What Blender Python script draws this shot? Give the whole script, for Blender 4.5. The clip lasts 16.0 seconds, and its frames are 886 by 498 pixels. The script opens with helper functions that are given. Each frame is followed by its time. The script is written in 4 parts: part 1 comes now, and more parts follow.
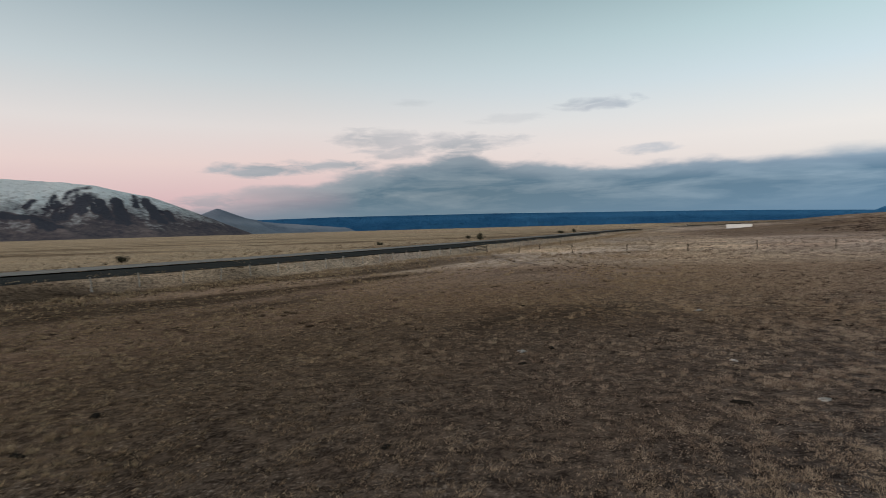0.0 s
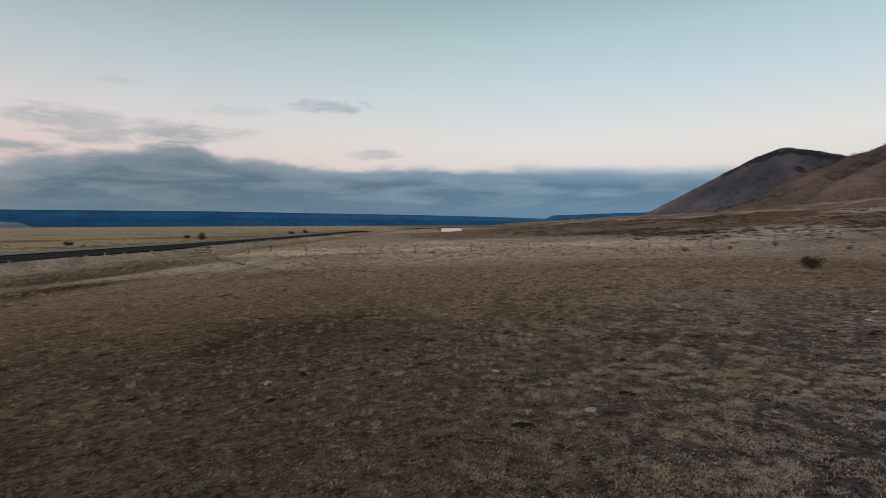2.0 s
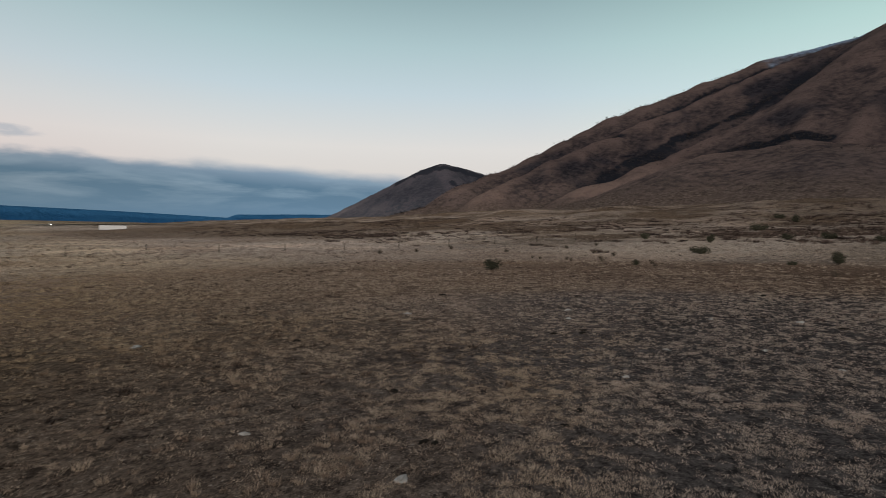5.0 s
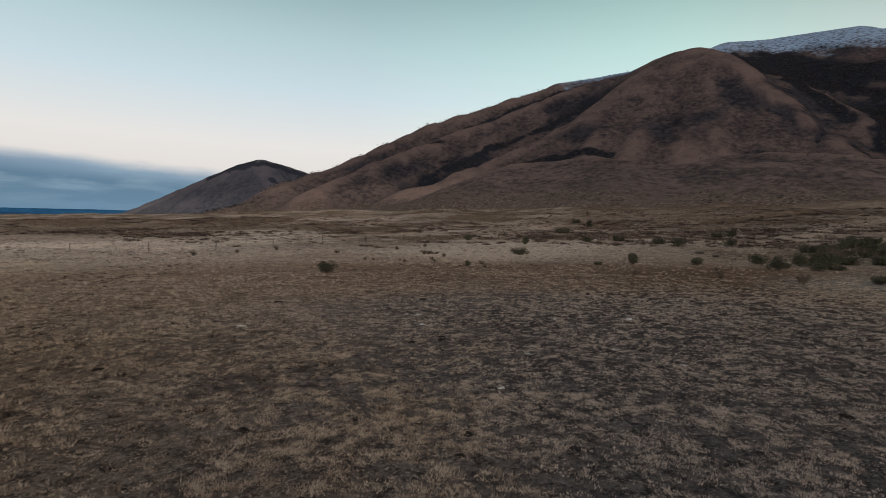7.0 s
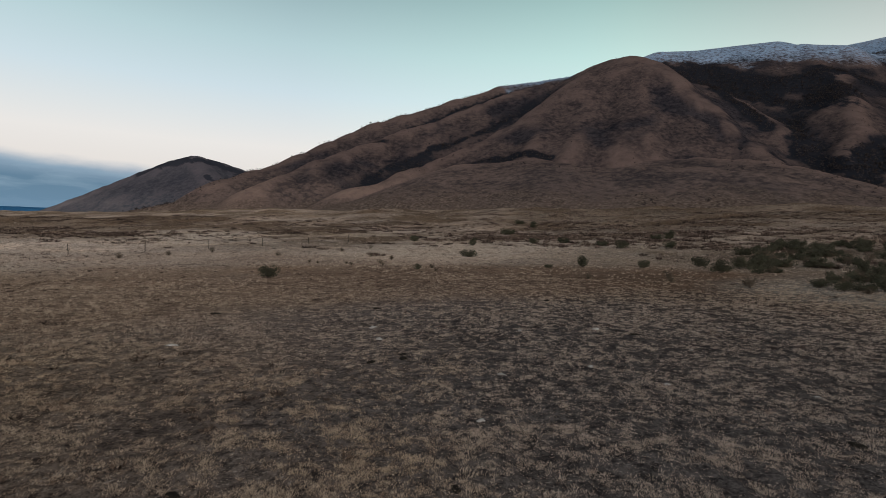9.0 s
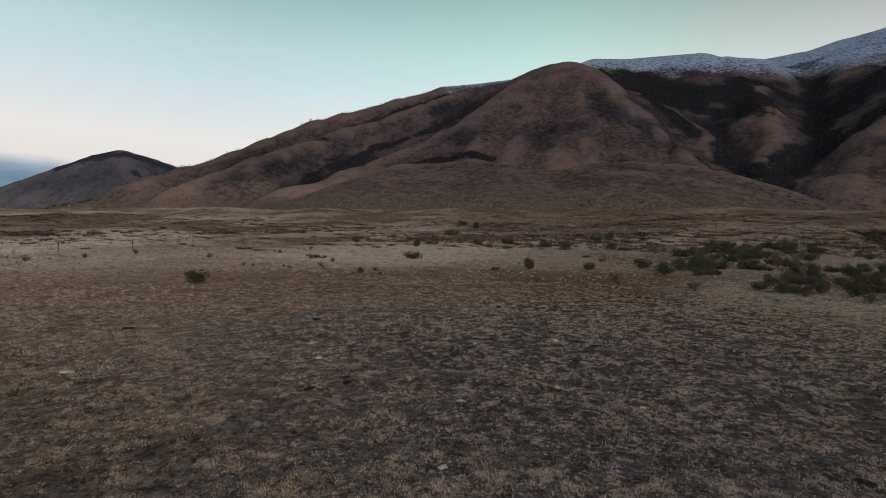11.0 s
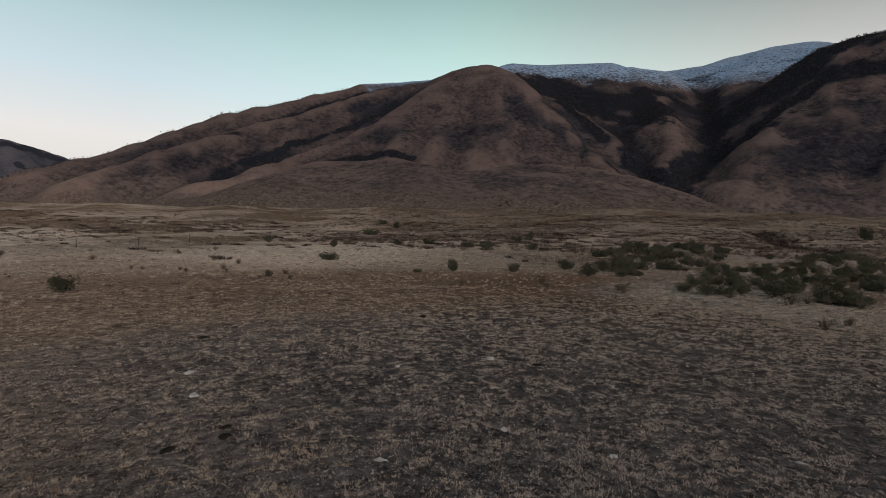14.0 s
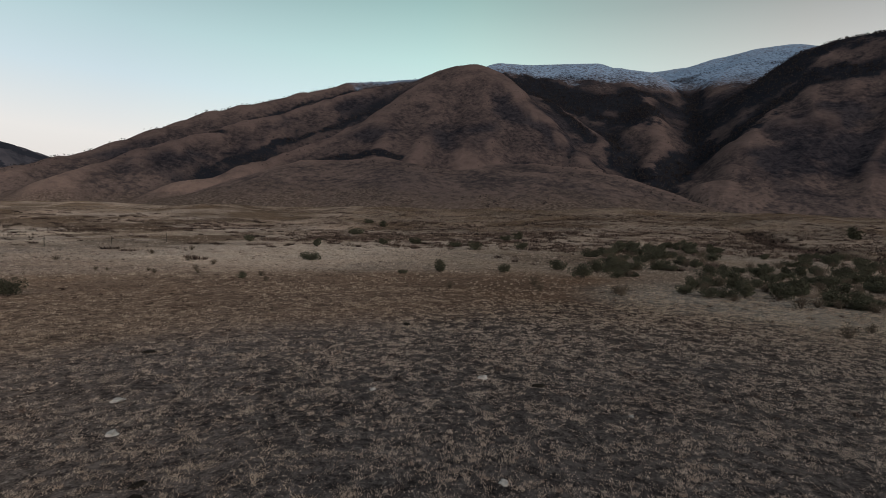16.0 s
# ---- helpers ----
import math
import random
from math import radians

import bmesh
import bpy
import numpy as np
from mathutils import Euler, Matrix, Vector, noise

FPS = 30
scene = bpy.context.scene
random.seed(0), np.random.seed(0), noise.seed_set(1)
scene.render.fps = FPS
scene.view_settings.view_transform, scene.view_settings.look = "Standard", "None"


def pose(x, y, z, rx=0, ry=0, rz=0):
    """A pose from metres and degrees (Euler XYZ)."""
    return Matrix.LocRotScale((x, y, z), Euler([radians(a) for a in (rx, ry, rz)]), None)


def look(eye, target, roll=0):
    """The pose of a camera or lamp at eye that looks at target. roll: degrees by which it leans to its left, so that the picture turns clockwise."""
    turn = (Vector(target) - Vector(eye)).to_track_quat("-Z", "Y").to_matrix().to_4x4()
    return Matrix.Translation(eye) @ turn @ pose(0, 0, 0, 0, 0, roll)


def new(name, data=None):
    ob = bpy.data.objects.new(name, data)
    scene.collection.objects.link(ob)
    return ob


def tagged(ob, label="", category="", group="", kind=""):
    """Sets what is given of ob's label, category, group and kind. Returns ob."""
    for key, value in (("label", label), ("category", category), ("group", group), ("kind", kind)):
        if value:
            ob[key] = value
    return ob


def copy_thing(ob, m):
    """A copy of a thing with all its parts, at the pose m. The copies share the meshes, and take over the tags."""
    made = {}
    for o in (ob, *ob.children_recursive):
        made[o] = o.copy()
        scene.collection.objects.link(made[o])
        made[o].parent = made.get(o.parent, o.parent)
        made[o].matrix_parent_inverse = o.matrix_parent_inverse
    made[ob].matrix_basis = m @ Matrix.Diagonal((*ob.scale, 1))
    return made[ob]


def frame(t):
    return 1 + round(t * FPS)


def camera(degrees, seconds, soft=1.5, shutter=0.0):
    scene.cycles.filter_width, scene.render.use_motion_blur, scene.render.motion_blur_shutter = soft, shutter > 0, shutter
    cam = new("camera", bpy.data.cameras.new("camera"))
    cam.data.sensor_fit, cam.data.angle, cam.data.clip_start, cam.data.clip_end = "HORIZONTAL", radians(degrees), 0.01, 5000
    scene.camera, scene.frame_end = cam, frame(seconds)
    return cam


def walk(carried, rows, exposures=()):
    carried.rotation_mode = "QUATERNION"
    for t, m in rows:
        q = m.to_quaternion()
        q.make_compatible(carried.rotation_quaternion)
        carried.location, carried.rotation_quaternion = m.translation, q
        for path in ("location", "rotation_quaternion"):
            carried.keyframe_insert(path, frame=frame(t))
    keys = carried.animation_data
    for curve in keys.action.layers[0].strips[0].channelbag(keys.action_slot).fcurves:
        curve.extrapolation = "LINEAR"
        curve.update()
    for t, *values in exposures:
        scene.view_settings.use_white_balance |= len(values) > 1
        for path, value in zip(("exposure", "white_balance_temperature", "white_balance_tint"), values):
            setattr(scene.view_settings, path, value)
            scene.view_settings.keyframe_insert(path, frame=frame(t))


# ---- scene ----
cam = camera(78.2, 16.0, soft=0.8, shutter=0.5)
METRES, EYE, TILT, LEAN, TURN = 18.87, 4.0, -1.09, -0.51, 0.0
ROWS = [
    (0.0, 0.0, 0.0, 0.0, -0.04, -1.12, 2.05),
    (0.5, -0.0008, 0.037, 0.0014, -5.25, -1.26, 1.93),
    (1.0, -0.0012, 0.0736, 0.0028, -12.78, -1.49, 1.73),
    (1.5, -0.0018, 0.1107, 0.004, -20.78, -1.68, 1.47),
    (2.0, -0.0012, 0.1469, 0.0059, -27.85, -1.84, 1.22),
    (2.5, 0.001, 0.1833, 0.0079, -34.32, -1.99, 1.0),
    (3.0, 0.006, 0.2183, 0.0093, -39.97, -2.04, 0.79),
    (3.5, 0.0127, 0.252, 0.0114, -45.23, -2.09, 0.57),
    (4.0, 0.0218, 0.2844, 0.013, -50.0, -2.12, 0.39),
    (4.5, 0.0331, 0.3143, 0.0141, -54.98, -2.11, 0.19),
    (5.0, 0.0459, 0.3425, 0.0148, -60.07, -2.11, -0.0),
    (7.5, 0.1312, 0.4487, 0.0153, -81.06, -1.9, -0.85),
    (8.0, 0.1526, 0.4624, 0.0189, -82.39, -1.88, -0.9),
    (8.5, 0.1755, 0.4738, 0.0231, -83.25, -1.87, -0.93),
    (11.0, 0.304, 0.5055, 0.035, -90.53, -1.74, -1.2),
    (11.5, 0.3329, 0.5072, 0.0368, -91.53, -1.73, -1.23),
    (12.0, 0.3624, 0.507, 0.0381, -92.91, -1.7, -1.26),
    (12.5, 0.3926, 0.5059, 0.0381, -94.8, -1.66, -1.3),
    (13.0, 0.4236, 0.5043, 0.0375, -97.03, -1.61, -1.37),
    (13.5, 0.4556, 0.5014, 0.0367, -98.2, -1.59, -1.41),
    (14.0, 0.4885, 0.4975, 0.036, -98.92, -1.6, -1.43),
    (14.5, 0.5221, 0.4924, 0.0349, -99.42, -1.59, -1.46),
    (15.0, 0.5568, 0.4861, 0.0344, -99.78, -1.6, -1.46),
    (15.5, 0.5924, 0.4789, 0.0337, -100.04, -1.59, -1.49),
    (16.0, 0.6292, 0.4707, 0.0332, -100.23, -1.61, -1.51),
]
walk(cam, [(t, pose(0, 0, EYE, TILT, LEAN, TURN) @ pose(METRES * x, METRES * y, METRES * z, 90 + pitch, roll, yaw)) for t, x, y, z, yaw, pitch, roll in ROWS],
     [(0.0, 0.03), (1.5, -0.05), (3.0, -0.2), (5.0, -0.17), (8.0, 0.0), (16.0, 0.0)])


# ---- node helpers ----
class Nodes:
    """A short way to write node trees."""

    def __init__(self, tree):
        self.tree = tree
        tree.nodes.clear()

    def add(self, kind, **settings):
        node = self.tree.nodes.new(kind)
        for key, value in settings.items():
            setattr(node, key, value)
        return node

    def put(self, socket, value):
        if hasattr(value, "is_linked"):
            self.tree.links.new(value, socket)
        else:
            socket.default_value = value

    def math(self, operation, a, b=0.0, c=0.0, clamp=False):
        node = self.add("ShaderNodeMath", operation=operation, use_clamp=clamp)
        for socket, value in zip(node.inputs, (a, b, c)):
            self.put(socket, value)
        return node.outputs[0]

    def mix(self, factor, a, b, blend="MIX"):
        node = self.add("ShaderNodeMix", data_type="RGBA", blend_type=blend)
        node.clamp_factor = True
        self.put(node.inputs[0], factor)
        self.put(node.inputs[6], (*a, 1) if isinstance(a, tuple) and len(a) == 3 else a)
        self.put(node.inputs[7], (*b, 1) if isinstance(b, tuple) and len(b) == 3 else b)
        return node.outputs[2]

    def ramp(self, factor, stops, smooth=False):
        node = self.add("ShaderNodeValToRGB")
        band = node.color_ramp
        band.interpolation = "EASE" if smooth else "LINEAR"
        while len(band.elements) < len(stops):
            band.elements.new(0.5)
        for element, (place, colour) in zip(band.elements, stops):
            element.position = place
            element.color = (*colour, 1) if isinstance(colour, tuple) else (colour, colour, colour, 1)
        self.put(node.inputs[0], factor)
        return node.outputs[0]

    def noise(self, vector, scale, detail=4.0, rough=0.55, warp=0.0):
        node = self.add("ShaderNodeTexNoise")
        self.put(node.inputs["Vector"], vector)
        node.inputs["Scale"].default_value = scale
        node.inputs["Detail"].default_value = detail
        node.inputs["Roughness"].default_value = rough
        node.inputs["Distortion"].default_value = warp
        return node.outputs[0]

    def scaled(self, vector, factors):
        node = self.add("ShaderNodeVectorMath", operation="MULTIPLY")
        self.put(node.inputs[0], vector)
        node.inputs[1].default_value = factors
        return node.outputs[0]


# ---- sky, sun ----
SUN_BEARING, SUN_HEIGHT = -105.0, 18.0
world = bpy.data.worlds.new("dusk_sky")
scene.world = world
world.use_nodes = True
n = Nodes(world.node_tree)
way = n.add("ShaderNodeTexCoord").outputs["Generated"]
split = n.add("ShaderNodeSeparateXYZ")
n.put(split.inputs[0], way)
height = n.math("MULTIPLY", n.math("ARCSINE", split.outputs[2]), 180 / math.pi)
bearing = n.math("MULTIPLY", n.math("ARCTAN2", split.outputs[0], split.outputs[1]), 180 / math.pi)
up = n.math("DIVIDE", height, 90.0, clamp=True)
pink_side = n.ramp(up, [(0.0, (0.50, 0.40, 0.44)), (0.035, (0.66, 0.45, 0.47)), (0.075, (0.76, 0.60, 0.57)), (0.115, (0.72, 0.67, 0.65)),
                        (0.17, (0.53, 0.59, 0.61)), (0.25, (0.30, 0.39, 0.43)), (0.5, (0.23, 0.245, 0.255)), (1.0, (0.21, 0.205, 0.205))])
cool_side = n.ramp(up, [(0.0, (0.60, 0.56, 0.54)), (0.04, (0.74, 0.68, 0.64)), (0.09, (0.80, 0.77, 0.74)), (0.15, (0.595, 0.71, 0.762)),
                        (0.2, (0.465, 0.622, 0.65)), (0.27, (0.27, 0.40, 0.42)), (0.5, (0.22, 0.245, 0.255)), (1.0, (0.21, 0.205, 0.205))])
dull_side = n.ramp(up, [(0.0, (0.5, 0.49, 0.48)), (0.17, (0.66, 0.66, 0.64)), (0.205, (0.52, 0.52, 0.50)), (0.25, (0.34, 0.35, 0.34)), (0.3, (0.26, 0.28, 0.28)),
                        (0.5, (0.22, 0.235, 0.24)), (1.0, (0.21, 0.205, 0.205))])
to_cool = n.math("SMOOTH_MIN", n.math("MULTIPLY_ADD", bearing, 1 / 55, 15 / 55, clamp=True), 1.0, 0.1)
to_dull = n.math("MULTIPLY_ADD", bearing, 1 / 35, -98 / 35, clamp=True)
clear = n.mix(to_dull, n.mix(to_cool, pink_side, cool_side), dull_side)
teal = n.math("SUBTRACT", 1.0, n.math("MULTIPLY", n.math("ABSOLUTE", n.math("SUBTRACT", bearing, 103.0)), 1 / 34), clamp=True)
clear = n.mix(teal, clear, n.mix(1.0, clear, (1.14, 1.22, 1.10), "MULTIPLY"))
# cloud bank low over the plateau, with torn shreds above it
flat = n.add("ShaderNodeCombineXYZ")
n.put(flat.inputs[0], n.math("MULTIPLY", bearing, 0.13))
n.put(flat.inputs[1], n.math("MULTIPLY", height, 0.42))
billow = n.noise(flat.outputs[0], 1.0, 7.0, 0.56, 0.0)
broad = n.noise(n.scaled(flat.outputs[0], (0.4, 0.5, 1.0)), 1.0, 3.0, 0.5)
top = n.ramp(n.math("MULTIPLY_ADD", bearing, 1 / 120, 40 / 120, clamp=True),
             [((b + 40) / 120, h / 10) for b, h in ((-33, 0.0), (-26, 1.9), (-19, 4.0), (-12, 4.9), (-7, 5.9), (-1, 7.2), (3, 7.5), (7, 6.5), (13, 6.0), (25, 5.8), (36, 5.7),
                                                    (51, 5.1), (66, 4.5), (80, 0.0))])
over = n.math("SUBTRACT", n.math("MULTIPLY", top, 10.0), height)
bias = n.math("MULTIPLY", over, 0.52)
torn = n.math("ADD", n.math("MULTIPLY", n.math("SUBTRACT", billow, 0.5), 2.3), n.math("MULTIPLY", n.math("SUBTRACT", broad, 0.5), 0.9))
torn = n.math("MULTIPLY", torn, n.math("SUBTRACT", 1.0, n.math("MULTIPLY", n.math("MULTIPLY_ADD", bearing, 1 / 25, -0.6, clamp=True), 0.7)))
bank = n.math("MULTIPLY_ADD", n.math("ADD", bias, torn), 1.6, 0.50, clamp=True)
bank = n.math("MULTIPLY", bank, n.math("MULTIPLY_ADD", top, 9.0, -0.3, clamp=True))
cloud = n.math("MULTIPLY", n.math("MULTIPLY", bank, bank), n.math("MULTIPLY_ADD", bank, -2.0, 3.0))
cloud = n.math("MULTIPLY", cloud, n.math("MULTIPLY_ADD", n.math("MULTIPLY_ADD", over, 0.30, 1.0, clamp=True), 0.45, 0.55))
gap = n.math("SUBTRACT", 1.0, n.math("MULTIPLY", n.math("ABSOLUTE", n.math("SUBTRACT", height, 3.2)), 0.42), clamp=True)
gap = n.math("MULTIPLY", gap, n.math("MULTIPLY_ADD", bearing, -0.09, -0.75, clamp=True))
cloud = n.math("MULTIPLY", cloud, n.math("MULTIPLY_ADD", n.math("MULTIPLY", gap, n.math("MULTIPLY_ADD", broad, -2.5, 2.2, clamp=True)), -0.85, 1.0))
# single shreds: bearing, height, half breadth, half depth, thickness
shred = n.noise(n.scaled(flat.outputs[0], (2.2, 2.6, 1.0)), 1.0, 6.0, 0.6, 0.4)
for b, h, wide, deep, thick in ((-18.5, 6.2, 5.0, 0.8, 0.9), (-12, 6.6, 6.0, 0.7, 0.85), (-6, 9.3, 6.0, 1.1, 0.6), (-4, 8.0, 5.0, 0.9, 0.6), (0.5, 8.9, 3.0, 1.0, 0.6), (2.6, 8.6, 3.4, 1.3, 0.75), (6.8, 8.9, 3.0, 0.7, 0.45), (16.4, 11.9, 4.2, 0.75, 0.7), (20.8, 7.2, 3.0, 0.6, 0.6),
                                (-22, 3.1, 6.0, 0.8, 0.6), (-2.7, 12.9, 2.5, 0.4, 0.2), (7, 11.0, 4.0, 0.6, 0.2)):
    dx, dy = n.math("MULTIPLY_ADD", bearing, 1 / wide, -b / wide), n.math("MULTIPLY_ADD", height, 1 / deep, -h / deep)
    far_out = n.math("ADD", n.math("MULTIPLY", dx, dx), n.math("MULTIPLY", dy, dy))
    puff = n.math("MULTIPLY_ADD", n.math("SUBTRACT", shred, 0.42), 4.0, n.math("SUBTRACT", 0.75, far_out), clamp=True)
    puff = n.math("MULTIPLY", puff, n.math("MULTIPLY_ADD", far_out, -0.45, 1.25, clamp=True))
    cloud = n.math("MAXIMUM", cloud, n.math("MULTIPLY", puff, thick))
inner = n.noise(n.scaled(flat.outputs[0], (0.75, 1.35, 1.0)), 1.0, 5.0, 0.58, 0.3)
depth = n.math("MULTIPLY_ADD", over, 0.34, 0.45, clamp=True)
cloud_colour = n.mix(depth, (0.42, 0.43, 0.46), (0.100, 0.165, 0.222))
cloud_colour = n.mix(n.math("MULTIPLY_ADD", inner, 3.6, -1.55, clamp=True), cloud_colour, (0.265, 0.315, 0.355))
low = n.math("MULTIPLY_ADD", height, -0.36, 1.25, clamp=True)
cloud_colour = n.mix(low, cloud_colour, (0.125, 0.205, 0.275))
cloud_colour = n.mix(n.math("MULTIPLY_ADD", bearing, 1 / 40, -0.1, clamp=True), cloud_colour, n.mix(1.0, cloud_colour, (0.93, 1.12, 1.30), "MULTIPLY"))
seen = n.mix(cloud, clear, cloud_colour)
nishita = n.add("ShaderNodeTexSky", sky_type="NISHITA", sun_disc=False, sun_elevation=radians(SUN_HEIGHT), sun_rotation=radians(SUN_BEARING))
light = n.add("ShaderNodeBackground")
n.put(light.inputs[0], n.mix(0.006, seen, nishita.outputs[0], "ADD"))
light.inputs[1].default_value = 1.0
n.put(n.add("ShaderNodeOutputWorld").inputs[0], light.outputs[0])

sun = new("sun", bpy.data.lights.new("sun", "SUN"))
sun.data.energy, sun.data.angle, sun.data.color = 1.5, radians(30), (1.0, 0.88, 0.76)
sun.matrix_world = look((0, 0, 0), (-math.sin(radians(SUN_BEARING)), -math.cos(radians(SUN_BEARING)), -math.tan(radians(SUN_HEIGHT))))


# ---- materials ----
def material(name, rough=0.9):
    made = bpy.data.materials.new(name)
    made.use_nodes = True
    nodes = Nodes(made.node_tree)
    shader = nodes.add("ShaderNodeBsdfPrincipled")
    shader.inputs["Roughness"].default_value = rough
    shader.inputs["Specular IOR Level"].default_value = 0.4 if rough < 0.6 else 0.0
    nodes.put(nodes.add("ShaderNodeOutputMaterial").inputs[0], shader.outputs[0])
    return made, nodes, shader


def bumped(nodes, shader, height_socket, strength, distance):
    node = nodes.add("ShaderNodeBump")
    node.inputs["Strength"].default_value = strength
    node.inputs["Distance"].default_value = distance
    nodes.put(node.inputs["Height"], height_socket)
    nodes.put(shader.inputs["Normal"], node.outputs[0])


def place_of(nodes):
    return nodes.add("ShaderNodeNewGeometry").outputs["Position"]


def attribute(nodes, name, output=0):
    return nodes.add("ShaderNodeAttribute", attribute_name=name).outputs[output]


def plain_material(name, a, b, scale, rough=0.85, bump=0.3, depth=0.02, metal=0.0):
    made, nodes, shader = material(name, rough)
    where = nodes.add("ShaderNodeTexCoord").outputs["Object"]
    grain = nodes.noise(where, scale, 6.0, 0.65)
    broad_grain = nodes.noise(where, scale * 0.13, 3.0, 0.5)
    tone = nodes.math("MULTIPLY_ADD", nodes.math("ADD", grain, broad_grain), 1.6, -1.1, clamp=True)
    nodes.put(shader.inputs["Base Color"], nodes.mix(tone, a, b))
    shader.inputs["Metallic"].default_value = metal
    bumped(nodes, shader, grain, bump, depth)
    return made


# pasture: cover colour from the sheet, broken up by soil, moss and litter
PASTURE, n, shader = material("pasture", 0.95)
where = place_of(n)
cover = attribute(n, "cover")
fine = n.noise(where, 9.0, 6.0, 0.75)
clod = n.noise(where, 3.2, 5.0, 0.65)
patch = n.noise(where, 0.35, 5.0, 0.6, 0.3)
drift = n.noise(where, 0.045, 5.0, 0.6, 0.3)
grit = n.noise(where, 26.0, 3.0, 0.7)
tone = n.math("ADD", n.math("ADD", fine, n.math("MULTIPLY", clod, 0.9)), n.math("MULTIPLY", grit, 0.7))
tone = n.math("MULTIPLY_ADD", tone, 3.0, -3.4, clamp=True)
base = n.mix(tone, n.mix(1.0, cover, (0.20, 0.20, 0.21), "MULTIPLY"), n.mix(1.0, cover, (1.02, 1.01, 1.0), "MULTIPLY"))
base = n.mix(n.math("MULTIPLY_ADD", patch, 4.0, -2.0, clamp=True), base, n.mix(1.0, base, (0.62, 0.62, 0.64), "MULTIPLY"))
base = n.mix(n.math("MULTIPLY_ADD", drift, 3.0, -1.3, clamp=True), base, n.mix(1.0, base, (1.25, 1.16, 1.06), "MULTIPLY"))
litter = n.math("MULTIPLY_ADD", n.noise(where, 13.0, 4.0, 0.65), 9.0, -5.1, clamp=True)
litter = n.math("MULTIPLY", litter, n.math("MULTIPLY_ADD", n.noise(where, 0.8, 3.0, 0.6), 4.0, -1.6, clamp=True))
base = n.mix(n.math("MULTIPLY", litter, 0.85), base, n.mix(0.5, n.mix(1.0, cover, (2.2, 2.2, 2.2), "MULTIPLY"), (0.46, 0.41, 0.36)))
n.put(shader.inputs["Base Color"], base)
bumped(n, shader, n.math("ADD", n.math("MULTIPLY", clod, 0.6), n.math("MULTIPLY", fine, 0.4)), 0.6, 0.06)

# dry grass blades, straw to grey by the tuft's own tone
GRASS, n, shader = material("dry_grass", 0.8)
tone = attribute(n, "tone", 2)
blade = n.add("ShaderNodeNewGeometry").outputs["Random Per Island"]
straw = n.ramp(tone, [(0.0, (0.035, 0.027, 0.022)), (0.3, (0.145, 0.095, 0.062)), (0.6, (0.41, 0.284, 0.184)), (1.0, (0.80, 0.605, 0.395))])
upward = n.add("ShaderNodeVectorMath", operation="MULTIPLY_ADD")
n.put(upward.inputs[0], n.add("ShaderNodeNewGeometry").outputs["Normal"])
upward.inputs[1].default_value, upward.inputs[2].default_value = (0.45, 0.45, 0.45), (0, 0, 1)
straight = n.add("ShaderNodeVectorMath", operation="NORMALIZE")
n.put(straight.inputs[0], upward.outputs[0])
n.put(shader.inputs["Normal"], straight.outputs[0])
straw = n.mix(attribute(n, "bleach", 2), straw, n.mix(1.0, straw, (0.87, 0.962, 1.32), "MULTIPLY"))
n.put(shader.inputs["Base Color"], n.mix(n.math("MULTIPLY", blade, 0.45), straw, n.mix(1.0, straw, (0.45, 0.42, 0.40), "MULTIPLY")))


